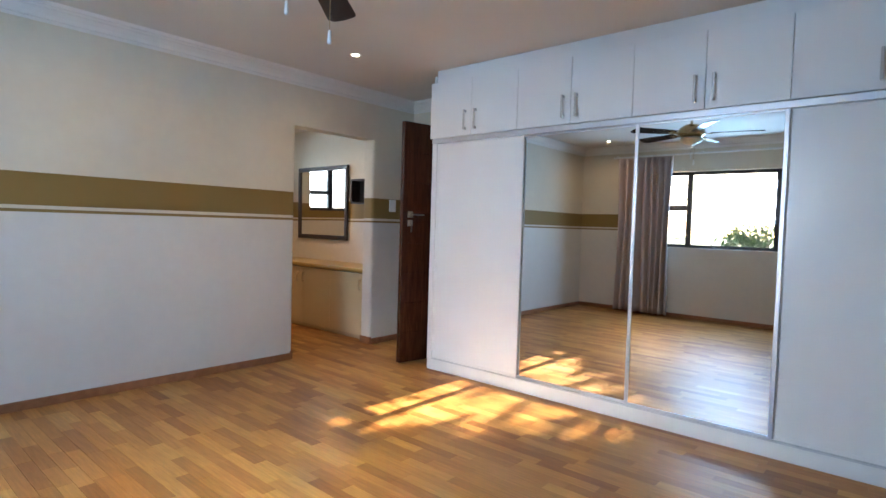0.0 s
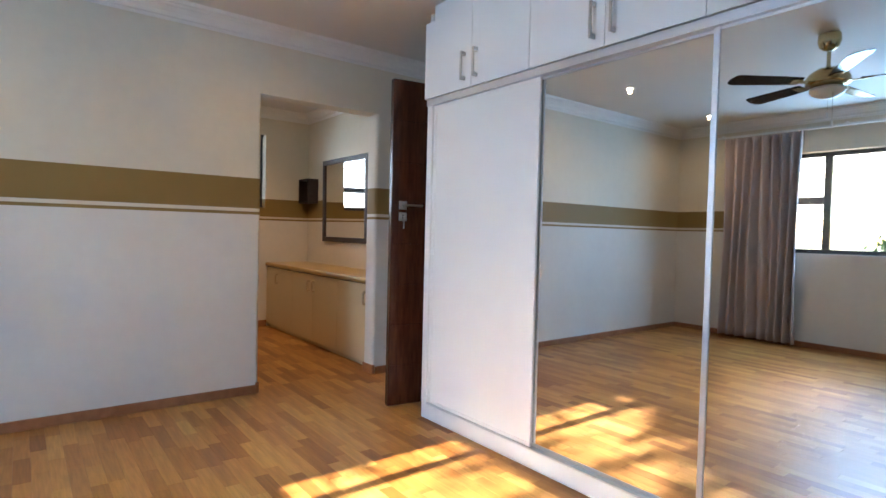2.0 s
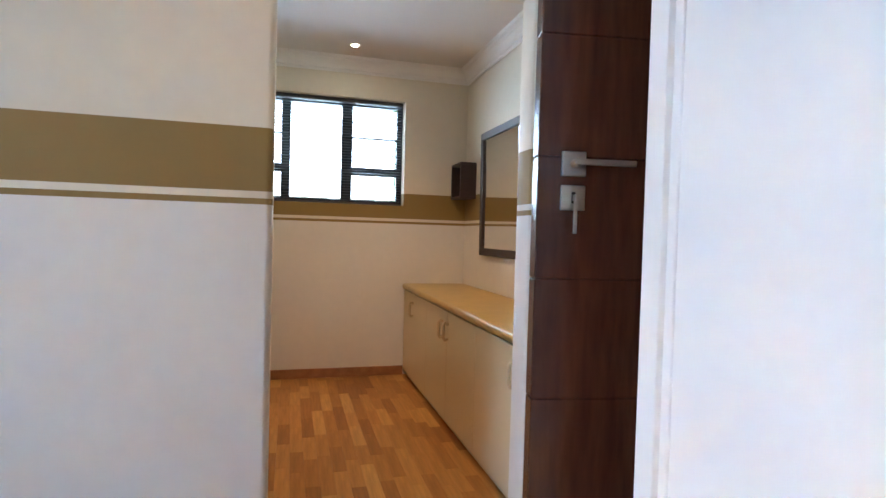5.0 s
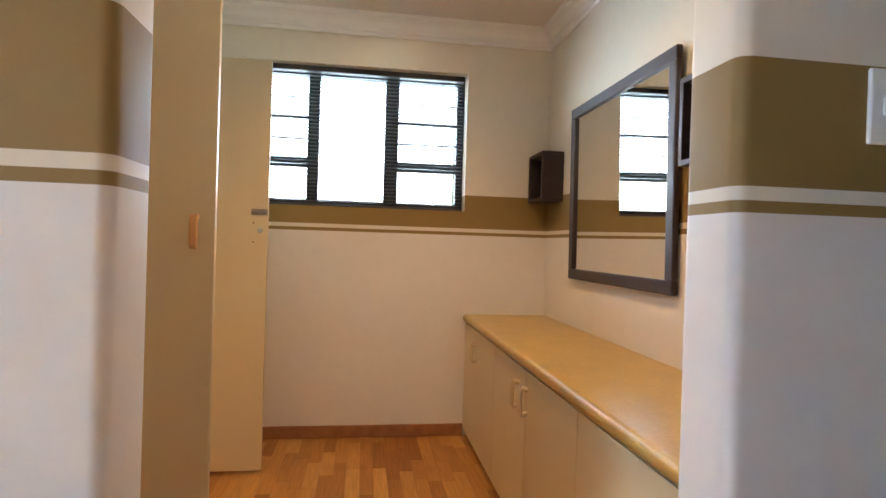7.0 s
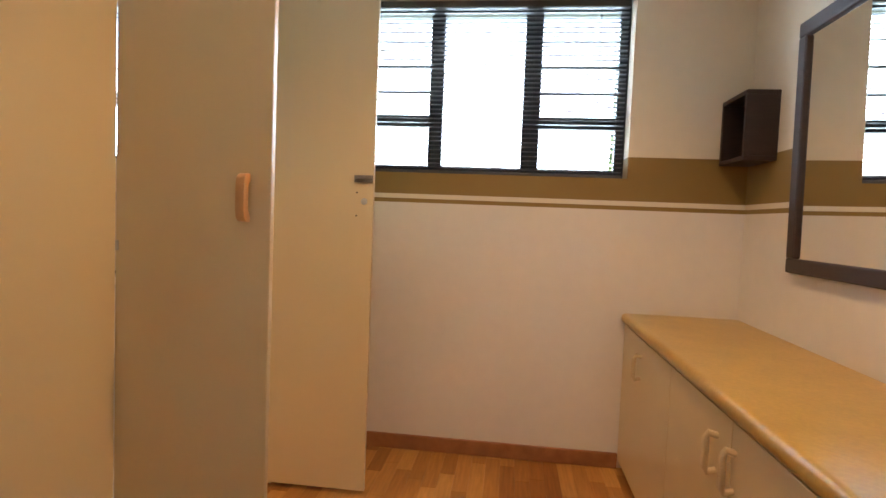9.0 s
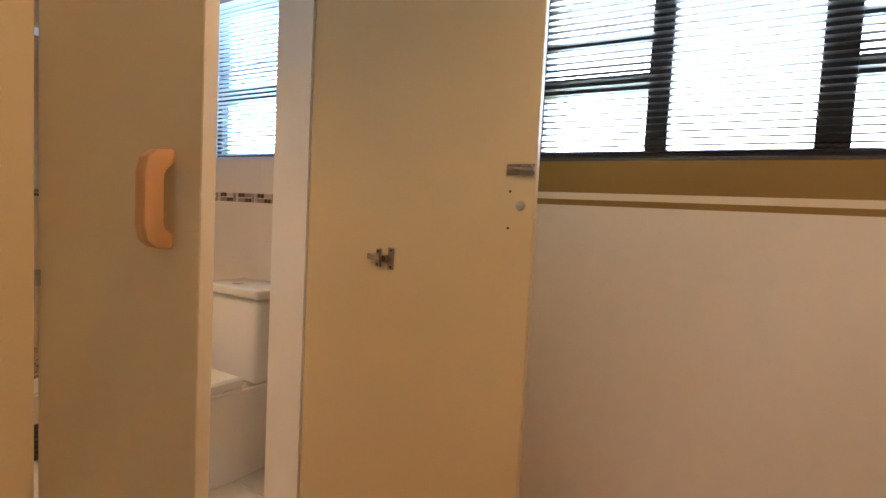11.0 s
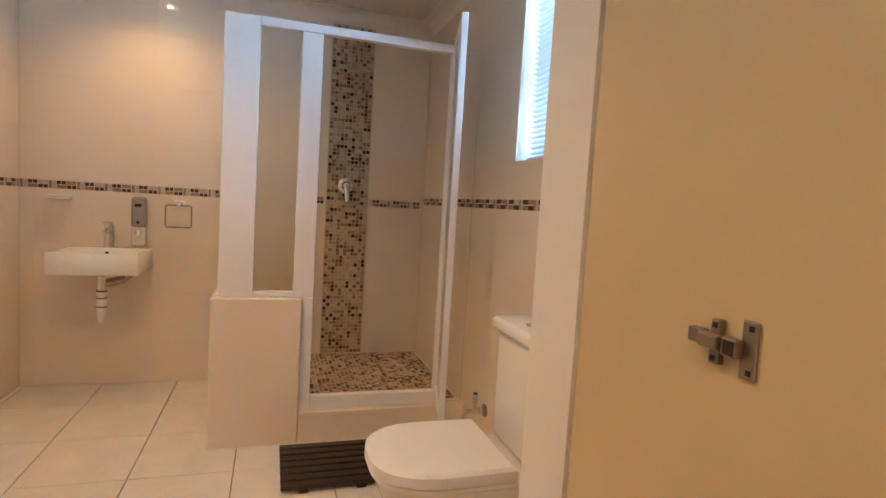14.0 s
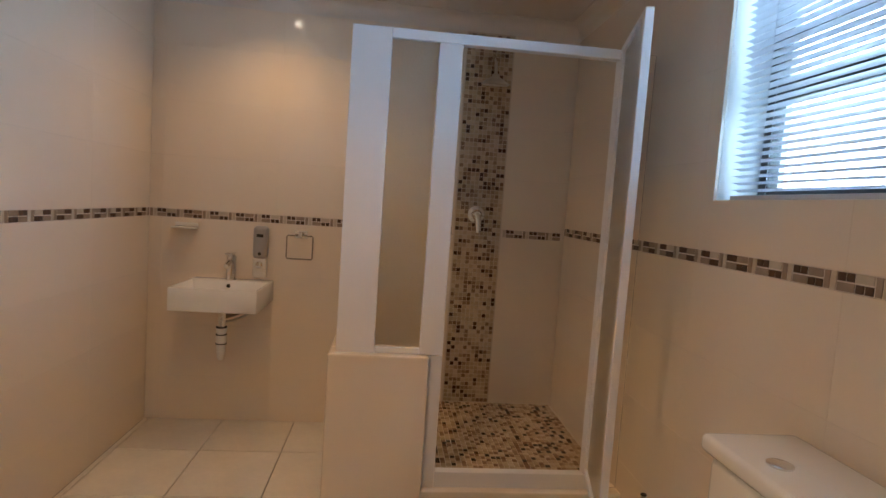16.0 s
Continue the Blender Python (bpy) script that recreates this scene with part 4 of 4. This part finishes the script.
bm = bmesh.new(); box(bm, XB + 0.0752, XB + 0.0762, 4.313, 4.349, 1.045, 1.062)
part("badge", bm, DARK, bd, "dark oval badge")
under(dp)

tr = thing("towel_ring", "square chrome towel ring on the tiled wall", "towel ring", at=(XB, 4.54, 1.07))
boxpart("mount", (XB + 0.012, XB + 0.018, 4.507, 4.573, 1.048, 1.092), CHROME, tr, bevel=0.002)
boxpart("arm", (XB + 0.018, XB + 0.062, 4.53, 4.55, 1.056, 1.084), CHROME, tr, bevel=0.004)
bm = bmesh.new()
tube(bm, [(XB + 0.052, y, z) for y, z in ((4.54, 1.064), (4.475, 1.064), (4.469, 1.058), (4.469, 0.942), (4.475, 0.936), (4.603, 0.936), (4.609, 0.942), (4.609, 1.058), (4.603, 1.064), (4.54, 1.064))], 0.004, 8, False)
# A chrome ring; the dull steel puts its dark reflections into the colour.
part("ring", bm, OLDSTEEL, tr, smooth=True)
under(tr)
sd = thing("soap_dish", "white ceramic soap dish on the tiled wall", "soap dish", at=(XB, 3.90, 1.07))
bm = bmesh.new(); box(bm, XB + 0.012, XB + 0.085, 3.87, 3.99, 1.066, 1.078, 0.005); box(bm, XB + 0.012, XB + 0.024, 3.87, 3.99, 1.078, 1.098, 0.005)
part("dish", bm, PORC, sd, smooth=True)
under(sd)

# ---- bathroom: toilet ----
def dshape(cx, w, yb, yf, z, n=28):
    """A plan outline: straight at the back (yb), round at the front (yf)."""
    pts = []
    r = w / 2
    length = yb - yf
    for k in range(n):
        a = math.pi * k / (n - 1)
        c, s = math.cos(a), math.sin(a)
        pts.append((cx + r * math.copysign(abs(c) ** 0.72, c), yf + length * 0.55 * (1 - s ** 0.8), z))
    pts += [(cx - r * 0.98, yb, z), (cx + r * 0.98, yb, z)]
    return pts


def loft(bm, outlines):
    skin(bm, [[bm.verts.new(p) for p in o] for o in outlines])


TX = 0.828
wc = thing("toilet", "white close-coupled ceramic toilet with closed lid", "toilet", at=(TX, 5.8, 0))
bm = bmesh.new()
loft(bm, [dshape(TX, 0.25, 5.95, 5.53, 0.002), dshape(TX, 0.25, 5.95, 5.515, 0.05), dshape(TX, 0.265, 5.95, 5.475, 0.16), dshape(TX, 0.315, 5.95, 5.41, 0.27), dshape(TX, 0.335, 5.95, 5.372, 0.35), dshape(TX, 0.34, 5.95, 5.362, 0.392), dshape(TX, 0.33, 5.94, 5.367, 0.398)])
part("pan", bm, PORC, wc, smooth=True)
bm = bmesh.new()
loft(bm, [dshape(TX, 0.355, 5.722, 5.350, 0.399), dshape(TX, 0.36, 5.724, 5.346, 0.403), dshape(TX, 0.36, 5.724, 5.346, 0.412), dshape(TX, 0.355, 5.722, 5.35, 0.413)])
part("seat", bm, WHITEPL, wc, smooth=True)
bm = bmesh.new()
loft(bm, [dshape(TX, 0.36, 5.724, 5.346, 0.415), dshape(TX, 0.366, 5.726, 5.340, 0.420), dshape(TX, 0.364, 5.724, 5.342, 0.446), dshape(TX, 0.346, 5.714, 5.354, 0.455), dshape(TX, 0.25, 5.68, 5.40, 0.458)])
part("lid", bm, WHITEPL, wc, "white plastic lid", smooth=True)
bm = bmesh.new()
for dx in (-0.075, 0.075):
    tube(bm, [(TX + dx - 0.02, 5.737, 0.412), (TX + dx + 0.02, 5.737, 0.412)], 0.011, 12)
part("lid_hinge", bm, CHROME, wc, "chrome lid hinge", smooth=True)
bm = bmesh.new(); box(bm, TX - 0.175, TX + 0.175, 5.79, 6.0, 0.398, 0.755, 0.022, seg=3)
cis = part("cistern", bm, PORC, wc, smooth=True)
bm = bmesh.new(); box(bm, TX - 0.188, TX + 0.188, 5.772, 6.012, 0.757, 0.80, 0.014, seg=3)
part("cistern_lid", bm, PORC, cis, smooth=True)
bm = bmesh.new(); lathe(bm, [(0.026, 0.80), (0.026, 0.804), (0.022, 0.806), (0.004, 0.806)], TX - 0.02, 5.845, 24)
part("flush_button", bm, CHROME, cis, "chrome flush button", smooth=True)
under(wc)
VX, VZ = 0.02, 0.222
sv = thing("wall_tap", "old chrome bib tap with upright handle on tiled wall", "tap", at=(VX, YX, VZ))
bm = bmesh.new()
tube(bm, [(VX, YX - 0.012, VZ), (VX, YX - 0.018, VZ)], 0.030, 20)
tube(bm, [(VX, YX - 0.018, VZ), (VX, YX - 0.024, VZ)], [0.024, 0.016], 20)
part("flange", bm, OLDSTEEL, sv, "dull chrome wall flange", smooth=True)
bm = bmesh.new()
tube(bm, [(VX, YX - 0.022, VZ), (VX, YX - 0.075, VZ), (VX, YX - 0.098, VZ - 0.001), (VX, YX - 0.113, VZ - 0.014), (VX, YX - 0.116, VZ - 0.042)], [0.011, 0.012, 0.011, 0.011, 0.011], 12)
tube(bm, [(VX, YX - 0.116, VZ - 0.040), (VX, YX - 0.116, VZ - 0.056)], 0.0145, 8)
tube(bm, [(VX, YX - 0.034, VZ), (VX, YX - 0.046, VZ)], 0.017, 6)
part("body", bm, CHROME, sv, smooth=True)
bm = bmesh.new()
tube(bm, [(VX, YX - 0.064, VZ + 0.006), (VX, YX - 0.064, VZ + 0.028)], 0.011, 8)
tube(bm, [(VX, YX - 0.064, VZ + 0.028), (VX, YX - 0.064, VZ + 0.066), (VX, YX - 0.064, VZ + 0.080)], [0.013, 0.014, 0.010], 14)
part("handle", bm, STEEL, sv, "cylindrical steel handle", smooth=True)
bm = bmesh.new()
tube(bm, [(VX, YX - 0.064, VZ + 0.080), (VX, YX - 0.064, VZ + 0.084)], 0.011, 14)
part("handle_cap", bm, DARK, sv, "dark handle cap", smooth=True)
under(sv)

mat_root = thing("duckboard", "dark timber slatted duckboard on the tiled floor", "bath mat", at=(0, 5.4, 0))
for k in range(7):
    x = -0.19 + k * 0.0568
    boxpart("slat", (x, x + 0.042, 5.13, 5.74, 0.014, 0.032), SLATWOOD, mat_root, bevel=0.004)
for y in (5.2, 5.43, 5.66):
    boxpart("batten", (-0.19, 0.193, y, y + 0.035, 0.0005, 0.014), SLATWOOD, mat_root)
under(mat_root)


# ---- outside ----
def tree(name, base, top, crown, radii, count, size, seed, label, limbs=7):
    rnd = random.Random(seed)
    root = thing(name, label, "tree", at=base)
    b, t, c = Vector(base), Vector(top), Vector(crown)
    bm = bmesh.new()
    pts = [b.lerp(t, k / 6) + Vector((rnd.uniform(-1, 1), rnd.uniform(-1, 1), 0)) * (0.06 if 0 < k < 6 else 0) for k in range(7)]
    tube(bm, pts, [0.16 - 0.018 * k for k in range(7)], 9)
    for _ in range(limbs):
        s = b.lerp(t, rnd.uniform(0.55, 1.0))
        e = c + Vector([rnd.uniform(-0.8, 0.8) * r for r in radii])
        tube(bm, [s, s.lerp(e, 0.5) + Vector((0, 0, 0.15)), e], [0.05, 0.03, 0.01], 6)
    part("trunk", bm, BARK, root)
    verts, faces = [], []
    clumps = [c + Vector([rnd.gauss(0, 0.42) * r for r in radii]) for _ in range(max(count // 60, 6))]
    for _ in range(count):
        p = rnd.choice(clumps) + Vector([rnd.gauss(0, 0.17) * r for r in radii])
        q = Euler([rnd.uniform(0, 6.28) for _ in range(3)]).to_matrix()
        s = size * rnd.uniform(0.6, 1.3)
        k = len(verts)
        verts += [tuple(p + q @ Vector(w) * s) for w in ((-1, 0, 0), (0, -0.45, 0.1), (1, 0, 0), (0, 0.45, 0.1))]
        faces.append((k, k + 1, k + 2, k + 3))
    me = bpy.data.meshes.new("crown")
    me.from_pydata(verts, [], faces)
    me.materials.append(LEAF)
    cr = new("crown", me)
    cr.parent = root
    return under(root)


bm = bmesh.new()
bmesh.ops.create_grid(bm, x_segments=8, y_segments=8, size=900)
bm.transform(Matrix.Translation((0, 0, -3.0)))
structure(part("ground", bm, GRASS), "dry lawn far below the windows", "ground")
# Four unseen trees, added to break up the sun patch on the floor.
tree("tree", (-8.0, 9.0, -3.0), (-8.0, 8.2, 5.2), (-8.0, 1.5, 3.80), (0.8, 1.3, 0.33), 5600, 0.085, 11, "unseen leafy tree added to keep sun off the lower window")
tree("tree", (-9.0, 10.0, -3.0), (-9.0, 9.2, 6.0), (-9.0, 1.4, 4.85), (0.9, 1.4, 0.55), 260, 0.085, 21, "unseen tall sparse tree added to dapple the sun patch", 4)
tree("tree", (-8.5, -7.0, -3.0), (-8.5, -6.0, 5.2), (-8.5, 0.15, 4.5), (0.8, 0.75, 0.62), 2600, 0.085, 31, "unseen leafy tree added to shade one end of the window")
tree("tree", (-8.6, -9.0, -3.0), (-8.6, -8.0, 5.0), (-8.4, 0.95, 4.20), (0.8, 0.66, 0.36), 5200, 0.085, 17, "unseen broad leafy tree added to block part of the sun")
tree("tree", (-12.0, 3.5, -3.0), (-12.0, 3.4, 0.3), (-12.0, 3.4, 0.6), (0.95, 0.95, 0.95), 2600, 0.09, 12, "rounded garden tree with pale branches outside")
tree("tree", (6.2, 15.0, -3.0), (6.2, 15.0, 1.0), (5.6, 15.0, 3.0), (2.0, 1.5, 1.8), 1800, 0.14, 14, "green garden tree outside the dressing room window")


# ---- bathroom tiles ----
def tile_mesh(name, sx, sy, sz, bev, material):
    bm = bmesh.new()
    box(bm, -sx / 2, sx / 2, -sy / 2, sy / 2, -sz / 2, sz / 2, bev, seg=1)
    me = bpy.data.meshes.new(name)
    bmesh.ops.recalc_face_normals(bm, faces=bm.faces)
    bm.to_mesh(me)
    bm.free()
    me.materials.append(material)
    return me


LZ0, LZ1 = 1.122, 1.168
BANDS = [(0.0, 0.245), (0.245, 0.536), (0.536, 0.827), (0.827, LZ0), (LZ1, 1.455), (1.455, 1.746), (1.746, 2.037), (2.037, BCEIL - 0.07)]
RISE = 0.030                                             # the window wall is tiled a little higher
_tiles = {}


def lay(root, axis, face, out, a0, a1, start, width, holes=(), rise=0.0):
    """Tiles a wall; axis: 'x' runs along x at y=face, 'y' along y at x=face; out: side of the room; holes: (a0, a1, z0, z1)."""
    for z0, z1 in BANDS:
        z0, z1 = (z0 if z0 == 0 else z0 + rise), (z1 if z1 > 2.1 else z1 + rise)
        s = start
        while s > a0:
            s -= width
        while s < a1:
            p0, p1 = max(s, a0), min(s + width, a1)
            s += width
            if p1 - p0 < 0.01:
                continue
            bits = [(p0, p1, z0, z1)]
            for h0, h1, hz0, hz1 in holes:
                nxt = []
                for q0, q1, w0, w1 in bits:
                    if q1 <= h0 or q0 >= h1 or w1 <= hz0 or w0 >= hz1:
                        nxt.append((q0, q1, w0, w1))
                        continue
                    if q0 < h0: nxt.append((q0, h0, w0, w1))
                    if q1 > h1: nxt.append((h1, q1, w0, w1))
                    m0, m1 = max(q0, h0), min(q1, h1)
                    if w0 < hz0: nxt.append((m0, m1, w0, hz0))
                    if w1 > hz1: nxt.append((m0, m1, hz1, w1))
                bits = nxt
            for q0, q1, w0, w1 in bits:
                if q1 - q0 < 0.008 or w1 - w0 < 0.008:
                    continue
                sx, sz = round(q1 - q0 - 0.0002, 4), round(w1 - w0 - 0.0002, 4)
                key = (axis, sx, sz)
                if key not in _tiles:
                    _tiles[key] = tile_mesh("tile", sx if axis == "x" else 0.011, 0.011 if axis == "x" else sx, sz, 0.0004, WTILE)
                ob = new("tile", _tiles[key])
                c = (q0 + q1) / 2
                d = face + out * 0.0065
                ob.location = (c, d, (w0 + w1) / 2) if axis == "x" else (d, c, (w0 + w1) / 2)
                ob.parent = root


tiling = structure(new("wall_tiles_back"), "glossy cream wall tiles behind basin and shower", "wall tiles")
lay(tiling, "y", XB, 1, YN2 + 0.013, YX - 0.013, 4.40, 0.60, [(5.388, 5.388 + 0.272, 0.0, BCEIL)])
tiling = structure(new("wall_tiles_window"), "glossy cream wall tiles round the bathroom window", "wall tiles")
lay(tiling, "x", YX, -1, XB + 0.013, XP0, 0.10, 0.60, [(BX0, BX1, BZ0, BZ1)], rise=RISE)
tiling = structure(new("wall_tiles_side"), "glossy cream wall tiles beside the basin", "wall tiles")
lay(tiling, "x", YN2, 1, XB + 0.013, XP0, -0.7, 0.60)


def listello(name, axis, face, out, a0, a1, skip=(), rise=0.0):
    """A border of small brown, taupe and pale pieces; rise: how far it lies above the others."""
    verts, faces, mats = [], [], []
    lz0, lz1 = LZ0 + rise, LZ1 + rise

    def piece(p0, p1, z0, z1, k):
        if any(p1 > s0 and p0 < s1 for s0, s1 in skip) or p1 > a1:
            return
        g = 0.0019
        p0, p1, z0, z1 = p0 + g, p1 - g, z0 + g, z1 - g
        n = len(verts)
        for d in (0.0, 0.0115):
            for p, z in ((p0, z0), (p1, z0), (p1, z1), (p0, z1)):
                verts.append((p, face + out * d, z) if axis == "x" else (face + out * d, p, z))
        faces.extend([(n + 4, n + 5, n + 6, n + 7)] + [(n + i, n + (i + 1) % 4, n + 4 + (i + 1) % 4, n + 4 + i) for i in range(4)])
        mats.extend([k] * 5)

    p = a0
    zm = (lz0 + lz1) / 2
    flip = False
    while p < a1:
        piece(p, p + 0.019, lz0, lz1, 1)
        piece(p + 0.019, p + 0.038, lz0, lz1, 2)
        q = p + 0.038
        for i in range(2):
            piece(q + 0.024 * i, q + 0.024 * (i + 1), zm, lz1, 0)
            piece(q + 0.05 + 0.024 * i, q + 0.05 + 0.024 * (i + 1), lz0, zm, 0)
        piece(q + 0.048, q + 0.098, zm, lz1, 2 if not flip else 1)
        piece(q, q + 0.05, lz0, zm, 1)
        p += 0.137
        flip = not flip
    me = bpy.data.meshes.new(name)
    me.from_pydata(verts, [], faces)
    for m in (LISTEL_D, LISTEL_M, LISTEL_L):
        me.materials.append(m)
    me.polygons.foreach_set("material_index", mats)
    ob = new(name, me)
    return tagged(ob, "brown and beige mosaic border round the bathroom walls", "tile border", kind="stuff")


listello("tile_border_back", "y", XB, 1, YN2 + 0.013, YX - 0.013, [(5.388, 5.388 + 0.272)])
listello("tile_border_window", "x", YX, -1, XB + 0.013, XP0, rise=RISE)
listello("tile_border_side", "x", YN2, 1, XB + 0.013, XP0)
boxes("tile_border_bed", [(XB, XB + 0.009, YN2, YX, LZ0, LZ1), (XB + 0.01, XP0, YX - 0.009, YX, LZ0 + RISE, LZ1 + RISE), (XB + 0.01, XP0, YN2, YN2 + 0.009, LZ0, LZ1)], LGROUT, "grout bed behind the border", "grout")

root = structure(new("floor_bathroom"), "cream ceramic floor tiles with brown grout", "floor tiles")
xs = [-0.467 + 0.425 * k for k in range(-2, 5)]
ys = [4.155 + 0.395 * k for k in range(-2, 6)]
for x in xs:
    for y in ys:
        x0, x1, y0, y1 = max(x, XB + 0.012), min(x + 0.425, XP1 - 0.02), max(y, YN2 + 0.012), min(y + 0.395, YX - 0.012)
        if x1 - x0 < 0.02 or y1 - y0 < 0.02:
            continue
        ob = new("tile", tile_mesh("tile", x1 - x0 - 0.005, y1 - y0 - 0.005, 0.012, 0.001, FTILE))
        ob.location = ((x0 + x1) / 2, (y0 + y1) / 2, -0.006)
        ob.parent = root

# ---- laminate floor: strips along y ----
root = structure(new("floor_laminate"), "warm honey laminate floor in staggered three-strip boards", "floor")
SWID = 0.0655
rnd = random.Random(3)
near, far = [], []
col = 0
x = XW
while x < 4.95:
    x1 = min(x + SWID, 4.95)
    spans = []
    if x1 <= XP1 + 0.01:
        spans = [(YS0, YN)]
    elif x < XE:
        spans = [(YS0, YX)]
    else:
        spans = [(2.6, 3.6)]
    for a, b in spans:
        y = a - rnd.uniform(0, 0.4)
        while y < b:
            ln = rnd.choice((0.24, 0.30, 0.36, 0.42))
            y0, y1 = max(y, a), min(y + ln, b)
            y += ln
            if y1 - y0 > 0.01:
                mid = ((x + x1) / 2, (y0 + y1) / 2)
                (near if (mid[0] > 1.6 and 2.2 < mid[1] < 5.2 and mid[0] < 3.4) else far).append((x, x1, y0, y1))
    x = x1
near.sort(key=lambda r: -r[2])
far += near[300:]
lib = {}
for x0, x1, y0, y1 in near[:300]:
    key = (round(x1 - x0, 3), round(y1 - y0, 2))
    if key not in lib:
        lib[key] = tile_mesh("strip", x1 - x0 - 0.0004, y1 - y0 - 0.0004, 0.010, 0.0004, STRIP_OB)
    ob = new("strip", lib[key])
    ob.location = ((x0 + x1) / 2, (y0 + y1) / 2, -0.005)
    ob.parent = root
verts, faces = [], []
g = 0.0002
for x0, x1, y0, y1 in far:
    n = len(verts)
    for z, i in ((-0.010, 0), (-0.0004, 0), (0.0, 0.0004)):
        verts += [(x0 + g + i, y0 + g + i, z), (x1 - g - i, y0 + g + i, z), (x1 - g - i, y1 - g - i, z), (x0 + g + i, y1 - g - i, z)]
    for r in (0, 4):
        faces += [(n + r + k, n + r + (k + 1) % 4, n + r + 4 + (k + 1) % 4, n + r + 4 + k) for k in range(4)]
    faces.append((n + 8, n + 9, n + 10, n + 11))
me = bpy.data.meshes.new("strips")
me.from_pydata(verts, [], faces)
me.materials.append(STRIP_IS)
ob = new("strips", me)
ob.parent = root
tagged(ob, kind="stuff")
